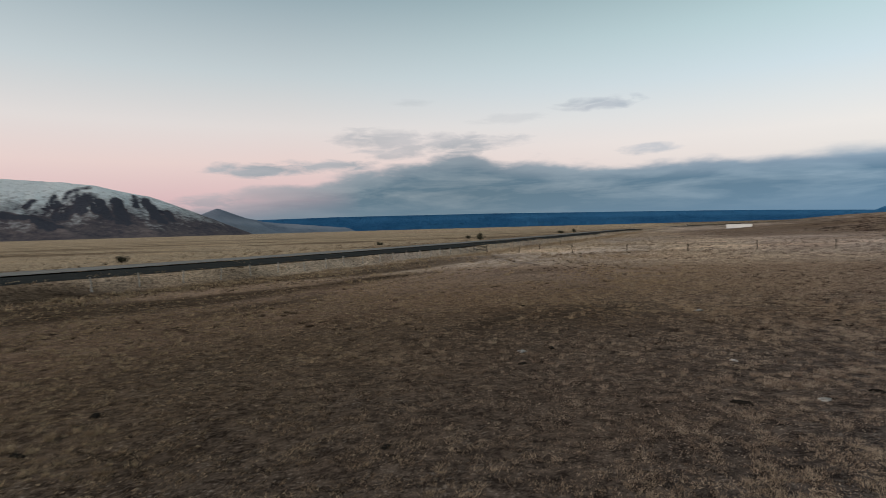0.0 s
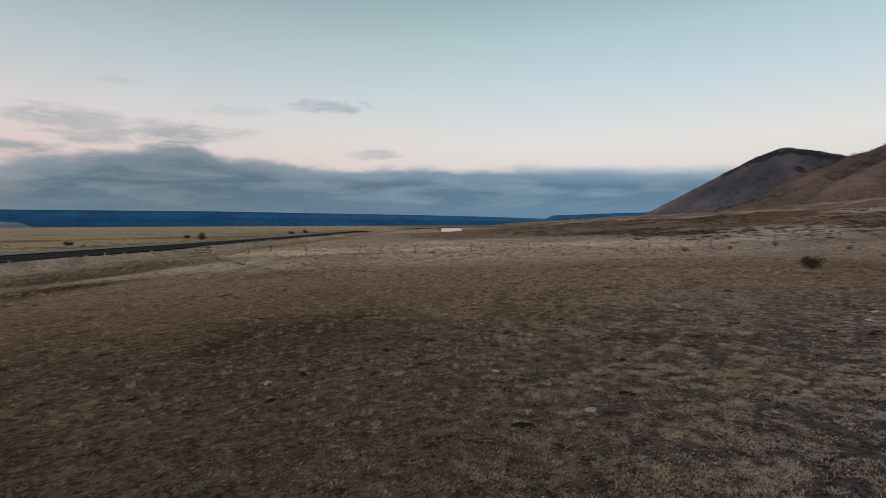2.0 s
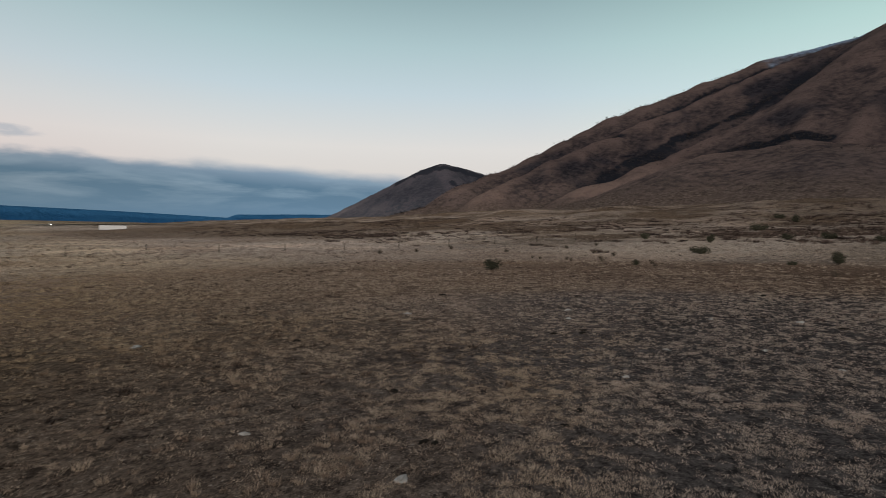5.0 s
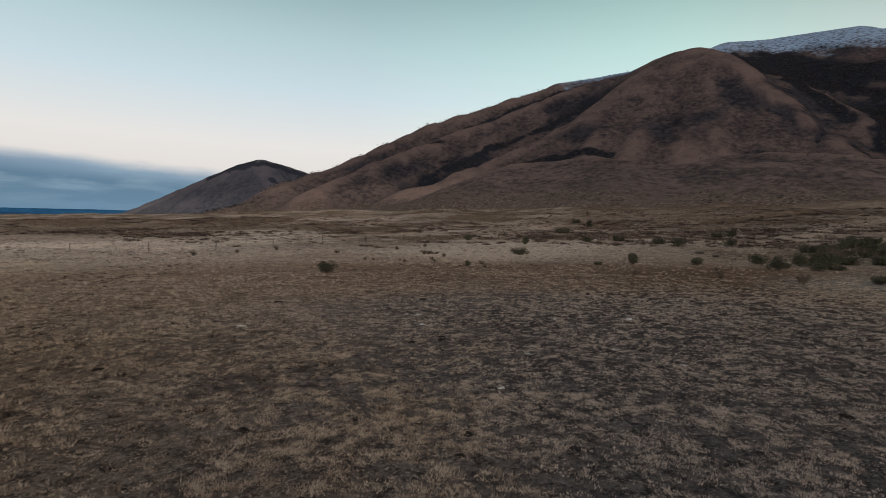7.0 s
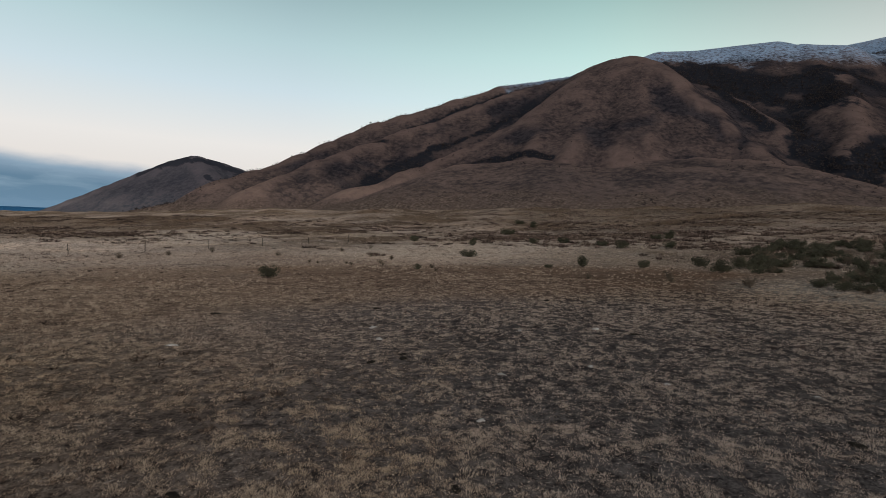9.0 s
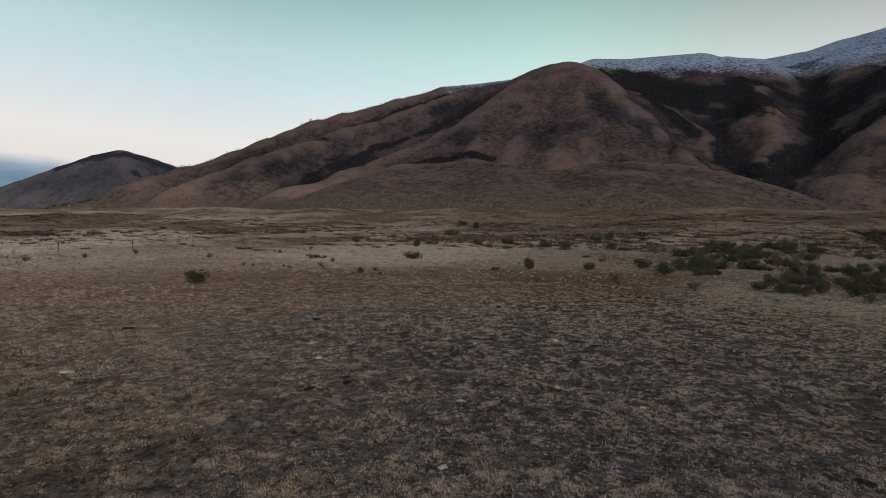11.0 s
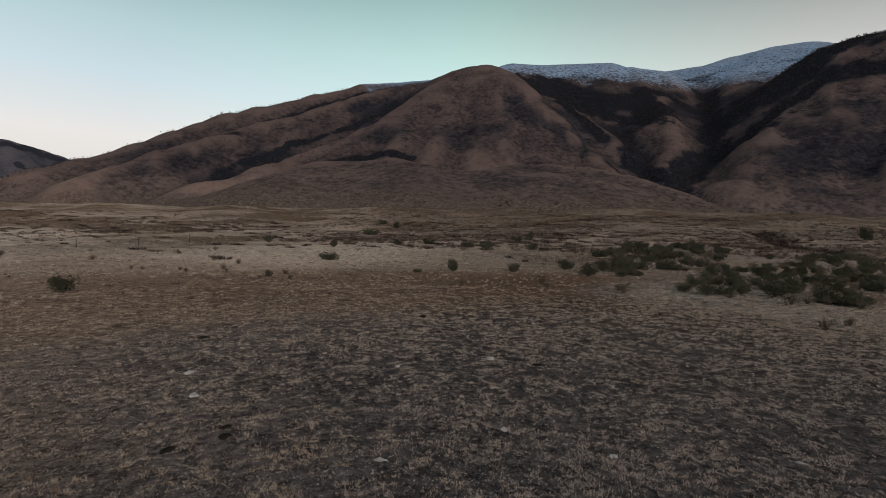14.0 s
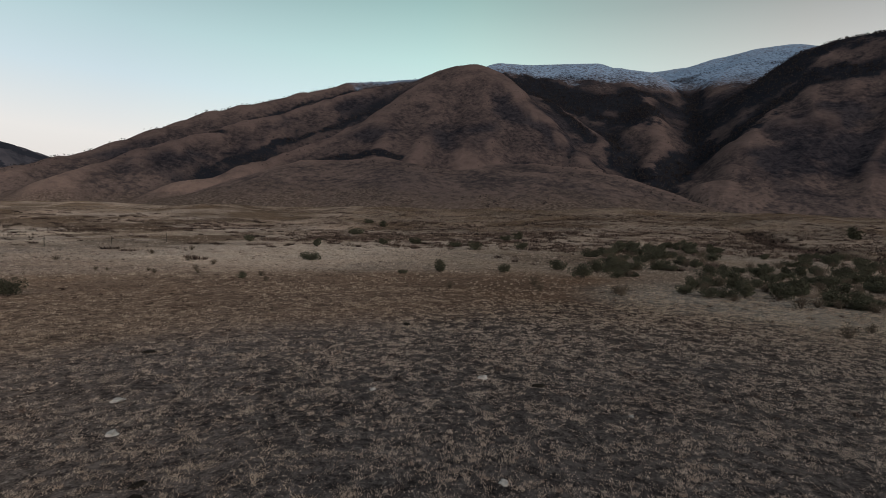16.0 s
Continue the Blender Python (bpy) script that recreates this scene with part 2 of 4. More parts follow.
def mountain_material(name, grass_a, grass_b, scrub, snow_from, snow_to, size, snow_colour=(0.40, 0.49, 0.60), speckle=3.6, share=0.75):
    """Dry hillside with scrub in its hollows, bare patches, and snow above a ragged line."""
    made, nodes, shader = material(name, 0.95)
    where = place_of(nodes)
    apart = nodes.add("ShaderNodeSeparateXYZ")
    nodes.put(apart.inputs[0], where)
    hollow = attribute(nodes, "hollow", 2)
    fine = nodes.noise(where, 0.11 / size, 7.0, 0.7)
    mid = nodes.noise(where, 0.018 / size, 6.0, 0.62, 0.4)
    broad = nodes.noise(where, 0.0062 / size, 6.0, 0.58, 0.5)
    lower = nodes.math("MULTIPLY_ADD", apart.outputs[2], -0.0167, 2.1, clamp=True)
    hill = nodes.mix(nodes.math("MULTIPLY_ADD", nodes.math("MULTIPLY_ADD", fine, 1.7, mid), 2.1, -2.35, clamp=True), grass_a, grass_b)
    dull = nodes.math("MULTIPLY", nodes.math("MULTIPLY_ADD", broad, 13.0, -6.6, clamp=True), nodes.math("MULTIPLY_ADD", lower, -0.7, 1.0))
    hill = nodes.mix(dull, hill, nodes.mix(1.0, hill, (0.47, 0.55, 0.66), "MULTIPLY"))
    woody = nodes.math("ADD", nodes.math("MULTIPLY", hollow, 1.3), nodes.math("MULTIPLY", nodes.math("SUBTRACT", mid, 0.5), 1.6))
    woody = nodes.math("ADD", woody, nodes.math("MULTIPLY", nodes.math("SUBTRACT", fine, 0.5), 2.0))
    hill = nodes.mix(nodes.math("MULTIPLY", attribute(nodes, "knoll", 2), nodes.math("MULTIPLY_ADD", mid, 1.8, -0.2, clamp=True)), hill, nodes.mix(1.0, grass_b, (1.36, 1.31, 1.27), "MULTIPLY"))
    hill = nodes.mix(nodes.math("MULTIPLY", lower, 0.6), hill, nodes.mix(1.0, hill, (1.9, 1.85, 1.7), "MULTIPLY"))
    # straw and scrub of the pasture run up on to the foot
    foot = nodes.math("MULTIPLY_ADD", nodes.math("ADD", apart.outputs[2], nodes.math("MULTIPLY", nodes.math("SUBTRACT", mid, 0.5), 60.0)), -0.04, 2.3, clamp=True)
    mats = nodes.math("MULTIPLY_ADD", nodes.noise(where, 0.34 / size, 5.0, 0.65), 6.0, -2.7, clamp=True)
    hill = nodes.mix(nodes.math("MULTIPLY", foot, 0.65 if size < 1.5 else 0.0), hill, nodes.mix(mats, (0.085, 0.062, 0.050), (0.25, 0.192, 0.158)))
    hill = nodes.mix(nodes.math("MULTIPLY_ADD", woody, 1.9, -0.55, clamp=True), hill, scrub)
    level = nodes.math("ADD", apart.outputs[2], nodes.math("MULTIPLY", nodes.math("SUBTRACT", nodes.math("ADD", mid, fine), 1.0), (snow_to - snow_from) * 1.6))
    level = nodes.math("SUBTRACT", level, nodes.math("MULTIPLY", hollow, (snow_to - snow_from) * (1.6 if size < 2 else 1.25)))
    snow = nodes.math("DIVIDE", nodes.math("SUBTRACT", level, snow_from), snow_to - snow_from, clamp=True)
    snow = nodes.math("MAXIMUM", snow, nodes.math("MULTIPLY", attribute(nodes, "frost", 2), 0.9))
    snow = nodes.math("MULTIPLY", snow, nodes.math("MULTIPLY_ADD", fine, speckle, share - 0.5 * speckle, clamp=True))
    nodes.put(shader.inputs["Base Color"], nodes.mix(snow, hill, snow_colour))
    bumped(nodes, shader, nodes.math("ADD", nodes.math("MULTIPLY", fine, 0.35), mid), 0.8, 14.0 * size)
    return made


# snow on this hillside carries the blue of shade in its base colour
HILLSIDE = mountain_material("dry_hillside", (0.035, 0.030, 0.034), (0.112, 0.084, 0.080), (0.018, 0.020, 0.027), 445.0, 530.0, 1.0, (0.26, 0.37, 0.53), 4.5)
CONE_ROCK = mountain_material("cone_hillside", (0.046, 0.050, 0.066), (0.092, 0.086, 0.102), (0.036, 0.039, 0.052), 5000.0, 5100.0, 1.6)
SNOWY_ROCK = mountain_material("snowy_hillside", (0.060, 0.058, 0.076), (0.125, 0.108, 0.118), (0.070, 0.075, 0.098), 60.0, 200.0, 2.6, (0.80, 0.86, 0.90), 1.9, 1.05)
# distance haze is put into the blue base colours of these two
FAR_ROCK = mountain_material("far_haze_blue", (0.014, 0.066, 0.160), (0.022, 0.085, 0.19), (0.012, 0.055, 0.13), 5000.0, 5100.0, 5.0)
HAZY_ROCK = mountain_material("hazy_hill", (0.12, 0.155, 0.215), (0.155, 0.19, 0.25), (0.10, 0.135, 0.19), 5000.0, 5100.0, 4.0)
ASPHALT = plain_material("asphalt", (0.030, 0.033, 0.034), (0.056, 0.059, 0.058), 3.0, 0.85, 0.2)
GRAVEL = plain_material("gravel", (0.20, 0.20, 0.195), (0.31, 0.30, 0.285), 5.0, 0.95, 0.5, 0.04)
POST_WOOD = plain_material("weathered_post_wood", (0.36, 0.345, 0.32), (0.62, 0.595, 0.56), 14.0)
DARK_WOOD = plain_material("dark_post_wood", (0.05, 0.045, 0.04), (0.11, 0.10, 0.09), 14.0)
WIRE = plain_material("wire", (0.10, 0.10, 0.10), (0.2, 0.2, 0.2), 20.0, 0.5, metal=0.8)
WHITE_WALL = plain_material("white_painted_wall", (0.82, 0.82, 0.82), (0.90, 0.90, 0.89), 1.5)
DARK_ROOF = plain_material("dark_sheet_roof", (0.06, 0.065, 0.07), (0.12, 0.12, 0.12), 2.0)
GLASS = plain_material("dark_window", (0.02, 0.025, 0.03), (0.04, 0.045, 0.05), 4.0, 0.1)
DUNG = plain_material("dry_dung", (0.012, 0.011, 0.010), (0.035, 0.030, 0.026), 25.0, 0.9, 0.8)
STONE = plain_material("pale_stone", (0.26, 0.25, 0.24), (0.50, 0.48, 0.46), 12.0, 0.9, 0.6)
CAR_PAINT = plain_material("white_car_paint", (0.7, 0.7, 0.7), (0.8, 0.8, 0.8), 2.0, 0.3, 0.0)
RUBBER = plain_material("tyre_rubber", (0.012, 0.012, 0.012), (0.03, 0.03, 0.03), 20.0)
BARK = plain_material("bush_bark", (0.06, 0.05, 0.042), (0.13, 0.11, 0.095), 30.0)


def leaf_material(name, a, b):
    made, nodes, shader = material(name, 0.75)
    each = nodes.add("ShaderNodeNewGeometry").outputs["Random Per Island"]
    whole = nodes.add("ShaderNodeObjectInfo").outputs["Random"]
    tone = nodes.math("ADD", nodes.math("MULTIPLY", each, 0.7), nodes.math("MULTIPLY", whole, 0.4), clamp=True)
    nodes.put(shader.inputs["Base Color"], nodes.mix(tone, a, b))
    return made


LEAF = leaf_material("dark_bush_leaf", (0.025, 0.028, 0.020), (0.098, 0.097, 0.070))
TWIG = leaf_material("dry_bush_twig", (0.06, 0.048, 0.038), (0.15, 0.12, 0.09))
SCRUB = leaf_material("hillside_scrub", (0.012, 0.011, 0.014), (0.060, 0.051, 0.051))
LAMP, n, shader = material("headlamp", 0.2)
shader.inputs["Base Color"].default_value = (0.9, 0.9, 0.85, 1)
shader.inputs["Emission Color"].default_value = (1, 0.98, 0.92, 1)
shader.inputs["Emission Strength"].default_value = 40.0


# ---- number noise and land forms ----
def value_noise(x, y, seed):
    xi, yi = np.floor(x).astype(np.int64), np.floor(y).astype(np.int64)
    fx, fy = x - xi, y - yi
    fx, fy = fx * fx * (3 - 2 * fx), fy * fy * (3 - 2 * fy)

    def corner(i, j):
        h = (i * 374761393 + j * 668265263 + seed * 974634777) & 0xFFFFFFFF
        h = ((h ^ (h >> 13)) * 1274126177) & 0xFFFFFFFF
        return ((h ^ (h >> 16)) & 0xFFFF) / 65535.0

    low_row = corner(xi, yi) * (1 - fx) + corner(xi + 1, yi) * fx
    high_row = corner(xi, yi + 1) * (1 - fx) + corner(xi + 1, yi + 1) * fx
    return low_row * (1 - fy) + high_row * fy


def fractal(x, y, size, octaves, seed, gain=0.5):
    """Fractal noise about 0, within about +-1."""
    total, weight, norm = 0.0, 1.0, 0.0
    for k in range(octaves):
        a = 0.6 * k + seed
        u, v = x * math.cos(a) - y * math.sin(a), x * math.sin(a) + y * math.cos(a)
        total = total + weight * (2 * value_noise(u * 2 ** k / size, v * 2 ** k / size, seed * 17 + k) - 1)
        norm += weight
        weight *= gain
    return total / norm * 1.6


def smooth(edge0, edge1, x):
    t = np.clip((x - edge0) / (edge1 - edge0), 0, 1)
    return t * t * (3 - 2 * t)


ROAD_AT, ROAD_WAY = (-7.4, 118.4), (math.sin(radians(25.8)), math.cos(radians(25.8)))


def road_bend(s):
    """How far the road has swung aside after s metres."""
    return 0.00022 * np.maximum(np.asarray(s, float) - 200, 0) ** 2


def across_road(x, y):
    """Metres from the road's middle line, positive on the field's side."""
    s = (x - ROAD_AT[0]) * ROAD_WAY[0] + (y - ROAD_AT[1]) * ROAD_WAY[1]
    return (x - ROAD_AT[0]) * ROAD_WAY[1] - (y - ROAD_AT[1]) * ROAD_WAY[0] - road_bend(np.minimum(s, 1500))


def land(x, y):
    """The lie of the land, without its small bumps: a field that falls to the plain and climbs to the foot of the mountain."""
    x, y = np.asarray(x, float), np.asarray(y, float)
    s = 0.25 - 0.019 * y + 0.0089 * x
    s = np.where(s < 0, 2.4 * np.tanh(s / 2.4), s)
    s = np.where(s > 6, 6 + np.tanh((s - 6) / 6) * 6, s)
    u = 0.94 * x - 0.34 * y - 0.25 * np.maximum(y - 150, 0)
    k = 30.0
    return s + 0.078 * k * (np.logaddexp(0, (u - 90) / k) - np.logaddexp(0, (u - 370) / k))


CREEKS = [[(160, -112), (143, -102), (126, -91), (113, -84), (104, -80), (95, -78), (84, -76)], [(225, -92), (240, -112), (250, -134), (226, -143), (204, -145), (186, -144)],
          [(198, -40), (206, -70), (214, -92), (225, -100)]]


def creek_distance(x, y):
    """Metres to the nearest creek bed."""
    near = np.full(np.shape(x), 1e5)
    for line in CREEKS:
        for (ax, ay), (bx, by) in zip(line, line[1:]):
            t = np.clip(((x - ax) * (bx - ax) + (y - ay) * (by - ay)) / ((bx - ax) ** 2 + (by - ay) ** 2), 0, 1)
            near = np.minimum(near, np.hypot(x - ax - t * (bx - ax), y - ay - t * (by - ay)))
    return near


def ground_height(x, y):
    x, y = np.asarray(x, float), np.asarray(y, float)
    r = np.hypot(x - 8, y - 5)
    z = land(x, y)
    z = z + fractal(x, y, 6.0, 4, 3) * 0.05 * smooth(2, 12, r)
    z = z + fractal(x, y, 28.0, 3, 5) * 0.22 * smooth(30, 90, r)
    u = 0.94 * x - 0.34 * y - 0.25 * np.maximum(y - 150, 0)
    z = z + (fractal(x, y, 55.0, 4, 9) * 2.4 + fractal(x, y, 20.0, 3, 10) * 0.8) * smooth(95, 230, u)
    z = z + fractal(x, y, 180.0, 3, 11) * 0.5 * smooth(200, 600, r)
    z = z + (4.8 + fractal(x, y, 30.0, 3, 13)) * np.exp(-(((x - 222) * 0.77 + (y - 252) * 0.64) / 42) ** 2 - (((y - 252) * 0.77 - (x - 222) * 0.64) / 75) ** 2)
    z = z - 1.5 * np.exp(-(creek_distance(x, y) / 4.0) ** 2)
    away = np.abs(across_road(x, y) + 1.0)
    return z + 1.15 * (1 - smooth(10.0, 13, away))


def mesh_object(name, verts, faces, mat, parent=None, label="", smooth_shade=False, attributes=()):
    """One mesh object from arrays; faces all of one corner count."""
    data = bpy.data.meshes.new(name)
    verts, faces = np.asarray(verts, np.float32), np.asarray(faces, np.int32)
    corners = faces.shape[1]
    data.vertices.add(len(verts))
    data.vertices.foreach_set("co", verts.ravel())
    data.loops.add(faces.size)
    data.loops.foreach_set("vertex_index", faces.ravel())
    data.polygons.add(len(faces))
    data.polygons.foreach_set("loop_start", np.arange(0, faces.size, corners, dtype=np.int32))
    if smooth_shade:
        data.polygons.foreach_set("use_smooth", np.ones(len(faces), bool))
    for key, kind, values in attributes:
        layer = data.attributes.new(key, kind, "POINT")
        layer.data.foreach_set("color" if kind == "FLOAT_COLOR" else "value", np.asarray(values, np.float32).ravel())
    data.update(calc_edges=True)
    data.materials.append(mat)
    ob = new(name, data)
    if parent:
        ob.parent = parent
    if label:
        tagged(ob, label)
    return ob


def part(name, bm, mat, parent=None, label="", smooth_shade=False):
    data = bpy.data.meshes.new(name)
    bm.to_mesh(data)
    bm.free()
    if smooth_shade:
        for face in data.polygons:
            face.use_smooth = True
    data.materials.append(mat)
    ob = new(name, data)
    if parent:
        ob.parent = parent
    if label:
        tagged(ob, label)
    return ob


def box(bm, size, at=(0, 0, 0), turn=0.0, bevel=0.0):
    made = bmesh.ops.create_cube(bm, size=1.0, matrix=pose(*at, 0, 0, turn) @ Matrix.Diagonal((*size, 1)))
    if bevel:
        edges = list({e for v in made["verts"] for e in v.link_edges})
        bmesh.ops.bevel(bm, geom=edges, offset=bevel, segments=2, affect="EDGES")


def rod(bm, a, b, ra, rb, sides=6):
    a, b = Vector(a), Vector(b)
    turn = (b - a).to_track_quat("Z", "Y").to_matrix().to_4x4()
    bmesh.ops.create_cone(bm, cap_ends=True, segments=sides, radius1=ra, radius2=rb, depth=(b - a).length,
                          matrix=Matrix.Translation((a + b) / 2) @ turn)


def grid_faces(rows, columns, closed=False):
    i, j = np.meshgrid(np.arange(rows - 1), np.arange(columns if closed else columns - 1), indexing="ij")
    k = (j + 1) % columns
    return np.stack([i * columns + j, i * columns + k, (i + 1) * columns + k, (i + 1) * columns + j], -1).reshape(-1, 4)


# ---- ground ----
def trampled(x, y):
    """How far the herd has worn the turf, 0 to 1."""
    return 0.75 * smooth(34, 8, np.hypot((x - 25) * 0.9, (y + 2) * 0.9) + fractal(x, y, 22.0, 4, 21) * 7)


def trails(x, y):
    """Bare trodden streaks that run together towards the gate, 0 to 1."""
    along, across = 0.6 * x + 0.8 * y, 0.8 * x - 0.6 * y
    worn = fractal(along * 0.14, across * 0.6, 6.0, 4, 33)
    return smooth(0.02, 0.42, worn) * smooth(14, 28, y) * smooth(118, 95, y) * smooth(22, -4, x)


def darker_turf(x, y):
    """How far the turf around the start is darkened, 0 to 1."""
    return smooth(3, 15, y + fractal(x, y, 9.0, 3, 35) * 4) * smooth(36, 16, np.hypot(x - 5, y - 6)) * smooth(28, 14, x) * smooth(-16, 4, x)


def rusty(x, y):
    """A belt of rust-brown turf between the worn ground and the straw beyond, 0 to 1."""
    r = np.hypot(x - 8, y - 5) + fractal(x, y, 20.0, 4, 37) * 6
    return smooth(22, 33, r) * smooth(64, 48, r) * smooth(80, 55, 0.94 * x - 0.34 * y)


def worn(x, y):
    """Where hooves have broken the turf into pale scraps on dark soil, 0 to 1."""
    return smooth(26, 17, np.hypot(x - 22, y + 8.5) + fractal(x, y, 11.0, 4, 97) * 3.5)


def pale(x, y):
    """Grey-straw turf along the foot of the thicket, 0 to 1."""
    return smooth(1.25, 0.5, np.hypot((x - 42) / 13, (y + 17) / 9) + 0.2 * fractal(x, y, 9.0, 3, 107))


def paler_north(x, y):
    """How far the field's colour is made paler towards the north, 0 to 1."""
    return smooth(-12, 30, y + fractal(x, y, 18.0, 3, 39) * 5)


def cover_colour(x, y):
    """Base colour of the field: its plant cover, then made darker or paler by place."""
    r = np.hypot(x - 8, y - 5)
    u = 0.94 * x - 0.34 * y
    w = fractal(x, y, 22.0, 4, 21)
    w2 = fractal(x, y, 60.0, 4, 23)
    brown, grey = np.array((0.22, 0.158, 0.110)), np.array((0.235, 0.202, 0.203))
    field = np.array((0.55, 0.43, 0.32))
    straw, rust, plain = np.array((0.51, 0.415, 0.345)), np.array((0.30, 0.197, 0.143)), np.array((0.54, 0.425, 0.30))

    def blend(c, d, f):
        return c * (1 - f[..., None]) + d * f[..., None]

    c = np.broadcast_to(brown, (*np.shape(x), 3)).copy()
    c = blend(c, field, smooth(14, 42, r + w * 8))
    c = blend(c, np.array((0.54, 0.43, 0.362)), smooth(8, 40, u + w * 6))
    c = blend(c, grey, trampled(x, y))
    c = blend(c, rust, smooth(0.1, 0.7, w) * smooth(18, 32, r) * 0.45)
    c = blend(c, straw, smooth(58, 72, u + w * 7) * smooth(150, 110, u + w2 * 20) * (0.55 + 0.4 * smooth(-0.4, 0.3, w2)))
    c = blend(c, brown, smooth(0.0, 0.5, fractal(x, y, 14.0, 4, 27)) * smooth(80, 130, u) * 0.45)
    c = blend(c, straw, smooth(-0.2, 0.5, w2 + 0.4 * w) * smooth(40, 14, np.abs(across_road(x, y) - 22) + w * 6) * 0.9)
    for line in ([(8, 122), (10, 82), (12.3, 55), (12.8, 40)], [(8, 122), (-9.6, 109), (-10.4, 69), (-9.3, 39)], [(20, 90), (8, 62), (-2, 47), (-14, 36)]):
        near = np.full(np.shape(x), 1e5)
        for (ax, ay), (bx, by) in zip(line, line[1:]):
            t = np.clip(((x - ax) * (bx - ax) + (y - ay) * (by - ay)) / ((bx - ax) ** 2 + (by - ay) ** 2), 0, 1)
            near = np.minimum(near, np.hypot(x - ax - t * (bx - ax) + w * 1.5, y - ay - t * (by - ay)))
        c = blend(c, grey * 0.5, smooth(1.3, 0.5, near) * 0.4)
    c = blend(c, rust, rusty(x, y) * (0.88 - 0.25 * paler_north(x, y)))
    c = blend(c, brown * 0.42, trails(x, y) * 0.9)
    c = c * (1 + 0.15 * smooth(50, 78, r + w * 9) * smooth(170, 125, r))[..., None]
    c = blend(c, brown * 0.5, smooth(5.0, 2.0, creek_distance(x, y) + w * 1.5) * 0.7)
    c = c * (1 - 0.12 * darker_turf(x, y))[..., None]
    c = blend(c, np.array((0.215, 0.198, 0.203)), 0.6 * worn(x, y))
    c = c * (1 - 0.32 * worn(x, y))[..., None]
    c = blend(c, np.array((0.60, 0.53, 0.47)), 0.85 * pale(x, y))
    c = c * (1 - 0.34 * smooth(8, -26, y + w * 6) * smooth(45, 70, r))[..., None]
    c = c * (0.80 + 0.36 * paler_north(x, y) * smooth(90, 60, r) + 0.2 * smooth(60, 90, r))[..., None]
    side = across_road(x, y)
    c = blend(c, plain, smooth(-9, -14, side))
    # heath and straw in broad patches up the slope
    heath = fractal(x, y, 26.0, 5, 105, 0.6)
    c = c * (1 + 0.30 * smooth(-0.05, -0.45, heath) * smooth(48, 75, r) * smooth(-8, 2, side))[..., None]
    c = blend(c, np.array((0.17, 0.115, 0.08)), 0.8 * smooth(0.12, 0.40, heath + 0.22 * smooth(10, 45, y)) * smooth(55, 100, u + w * 8))
    c = blend(c, np.array((0.25, 0.185, 0.135)), 0.38 * smooth(135, 215, u + w2 * 25))
    c = blend(c, np.array((0.20, 0.14, 0.10)), 0.75 * smooth(150, 80, np.hypot(x - 215, y - 235) + 20 * w))
    streak = fractal(x * 0.15 + y * 0.02, y * 1.1 - x * 0.2, 22.0, 4, 31)
    # overall tone: darker around (8, 5), paler further along y
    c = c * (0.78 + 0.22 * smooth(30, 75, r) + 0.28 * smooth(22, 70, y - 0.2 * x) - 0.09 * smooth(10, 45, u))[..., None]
    c = blend(c, brown, smooth(-0.02, 0.5, streak) * smooth(-10, -16, side) * smooth(1200, 130, r) * 0.8)
    return c


rings = 1.2 * 1.021 ** np.arange(400)
rings = np.concatenate([[0.05], rings[rings < 4900], [4900.0]])
turns = np.radians(np.concatenate([np.arange(-64, 156, 0.5), np.arange(156, 296, 4.0)]))
gx = 8 + rings[:, None] * np.sin(turns)
gy = 5 + rings[:, None] * np.cos(turns)
gz = ground_height(gx, gy)
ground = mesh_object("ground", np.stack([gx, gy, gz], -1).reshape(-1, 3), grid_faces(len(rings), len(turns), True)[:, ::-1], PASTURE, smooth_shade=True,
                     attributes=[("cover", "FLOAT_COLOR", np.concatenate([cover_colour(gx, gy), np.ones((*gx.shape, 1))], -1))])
tagged(ground, "dry brown steppe pasture sloping up to the mountain foot", "ground", kind="structure")


# ---- mountains ----
def ridge_height(x, y, line, slope, blunt):
    """Height of a ridge whose crest runs through (bearing, distance, height) points and falls off evenly on both sides."""
    points = [(d * math.sin(radians(b)), d * math.cos(radians(b)), h) for b, d, h in line]
    best = np.full(np.shape(x), -1e4)
    for (ax, ay, az), (bx, by, bz) in zip(points, points[1:]):
        lx, ly = bx - ax, by - ay
        t = np.clip(((x - ax) * lx + (y - ay) * ly) / (lx * lx + ly * ly), 0, 1)
        d = np.hypot(x - ax - t * lx, y - ay - t * ly)
        fall = np.sqrt(d * d + blunt * blunt) - blunt
        best = np.maximum(best, az + t * (bz - az) - slope * fall)
    return best


def blurred(z, a, b):
    """Box blur over 2a + 1 by 2b + 1 grid points."""
    for axis, k in ((0, a), (1, b)):
        wide = np.concatenate([np.repeat(np.take(z, [0], axis), k + 1, axis), z, np.repeat(np.take(z, [-1], axis), k, axis)], axis)
        total = np.cumsum(wide, axis)
        m = z.shape[axis]
        z = (np.take(total, np.arange(2 * k + 1, 2 * k + 1 + m), axis) - np.take(total, np.arange(0, m), axis)) / (2 * k + 1)
    return z


def near_line(x, y, line):
    """Distance in plan to a line of (bearing, distance) points."""
    points = [(d * math.sin(radians(b)), d * math.cos(radians(b))) for b, d in line]
    best = np.full(np.shape(x), 1e5)
    for (ax, ay), (bx, by) in zip(points, points[1:]):
        t = np.clip(((x - ax) * (bx - ax) + (y - ay) * (by - ay)) / ((bx - ax) ** 2 + (by - ay) ** 2), 0, 1)
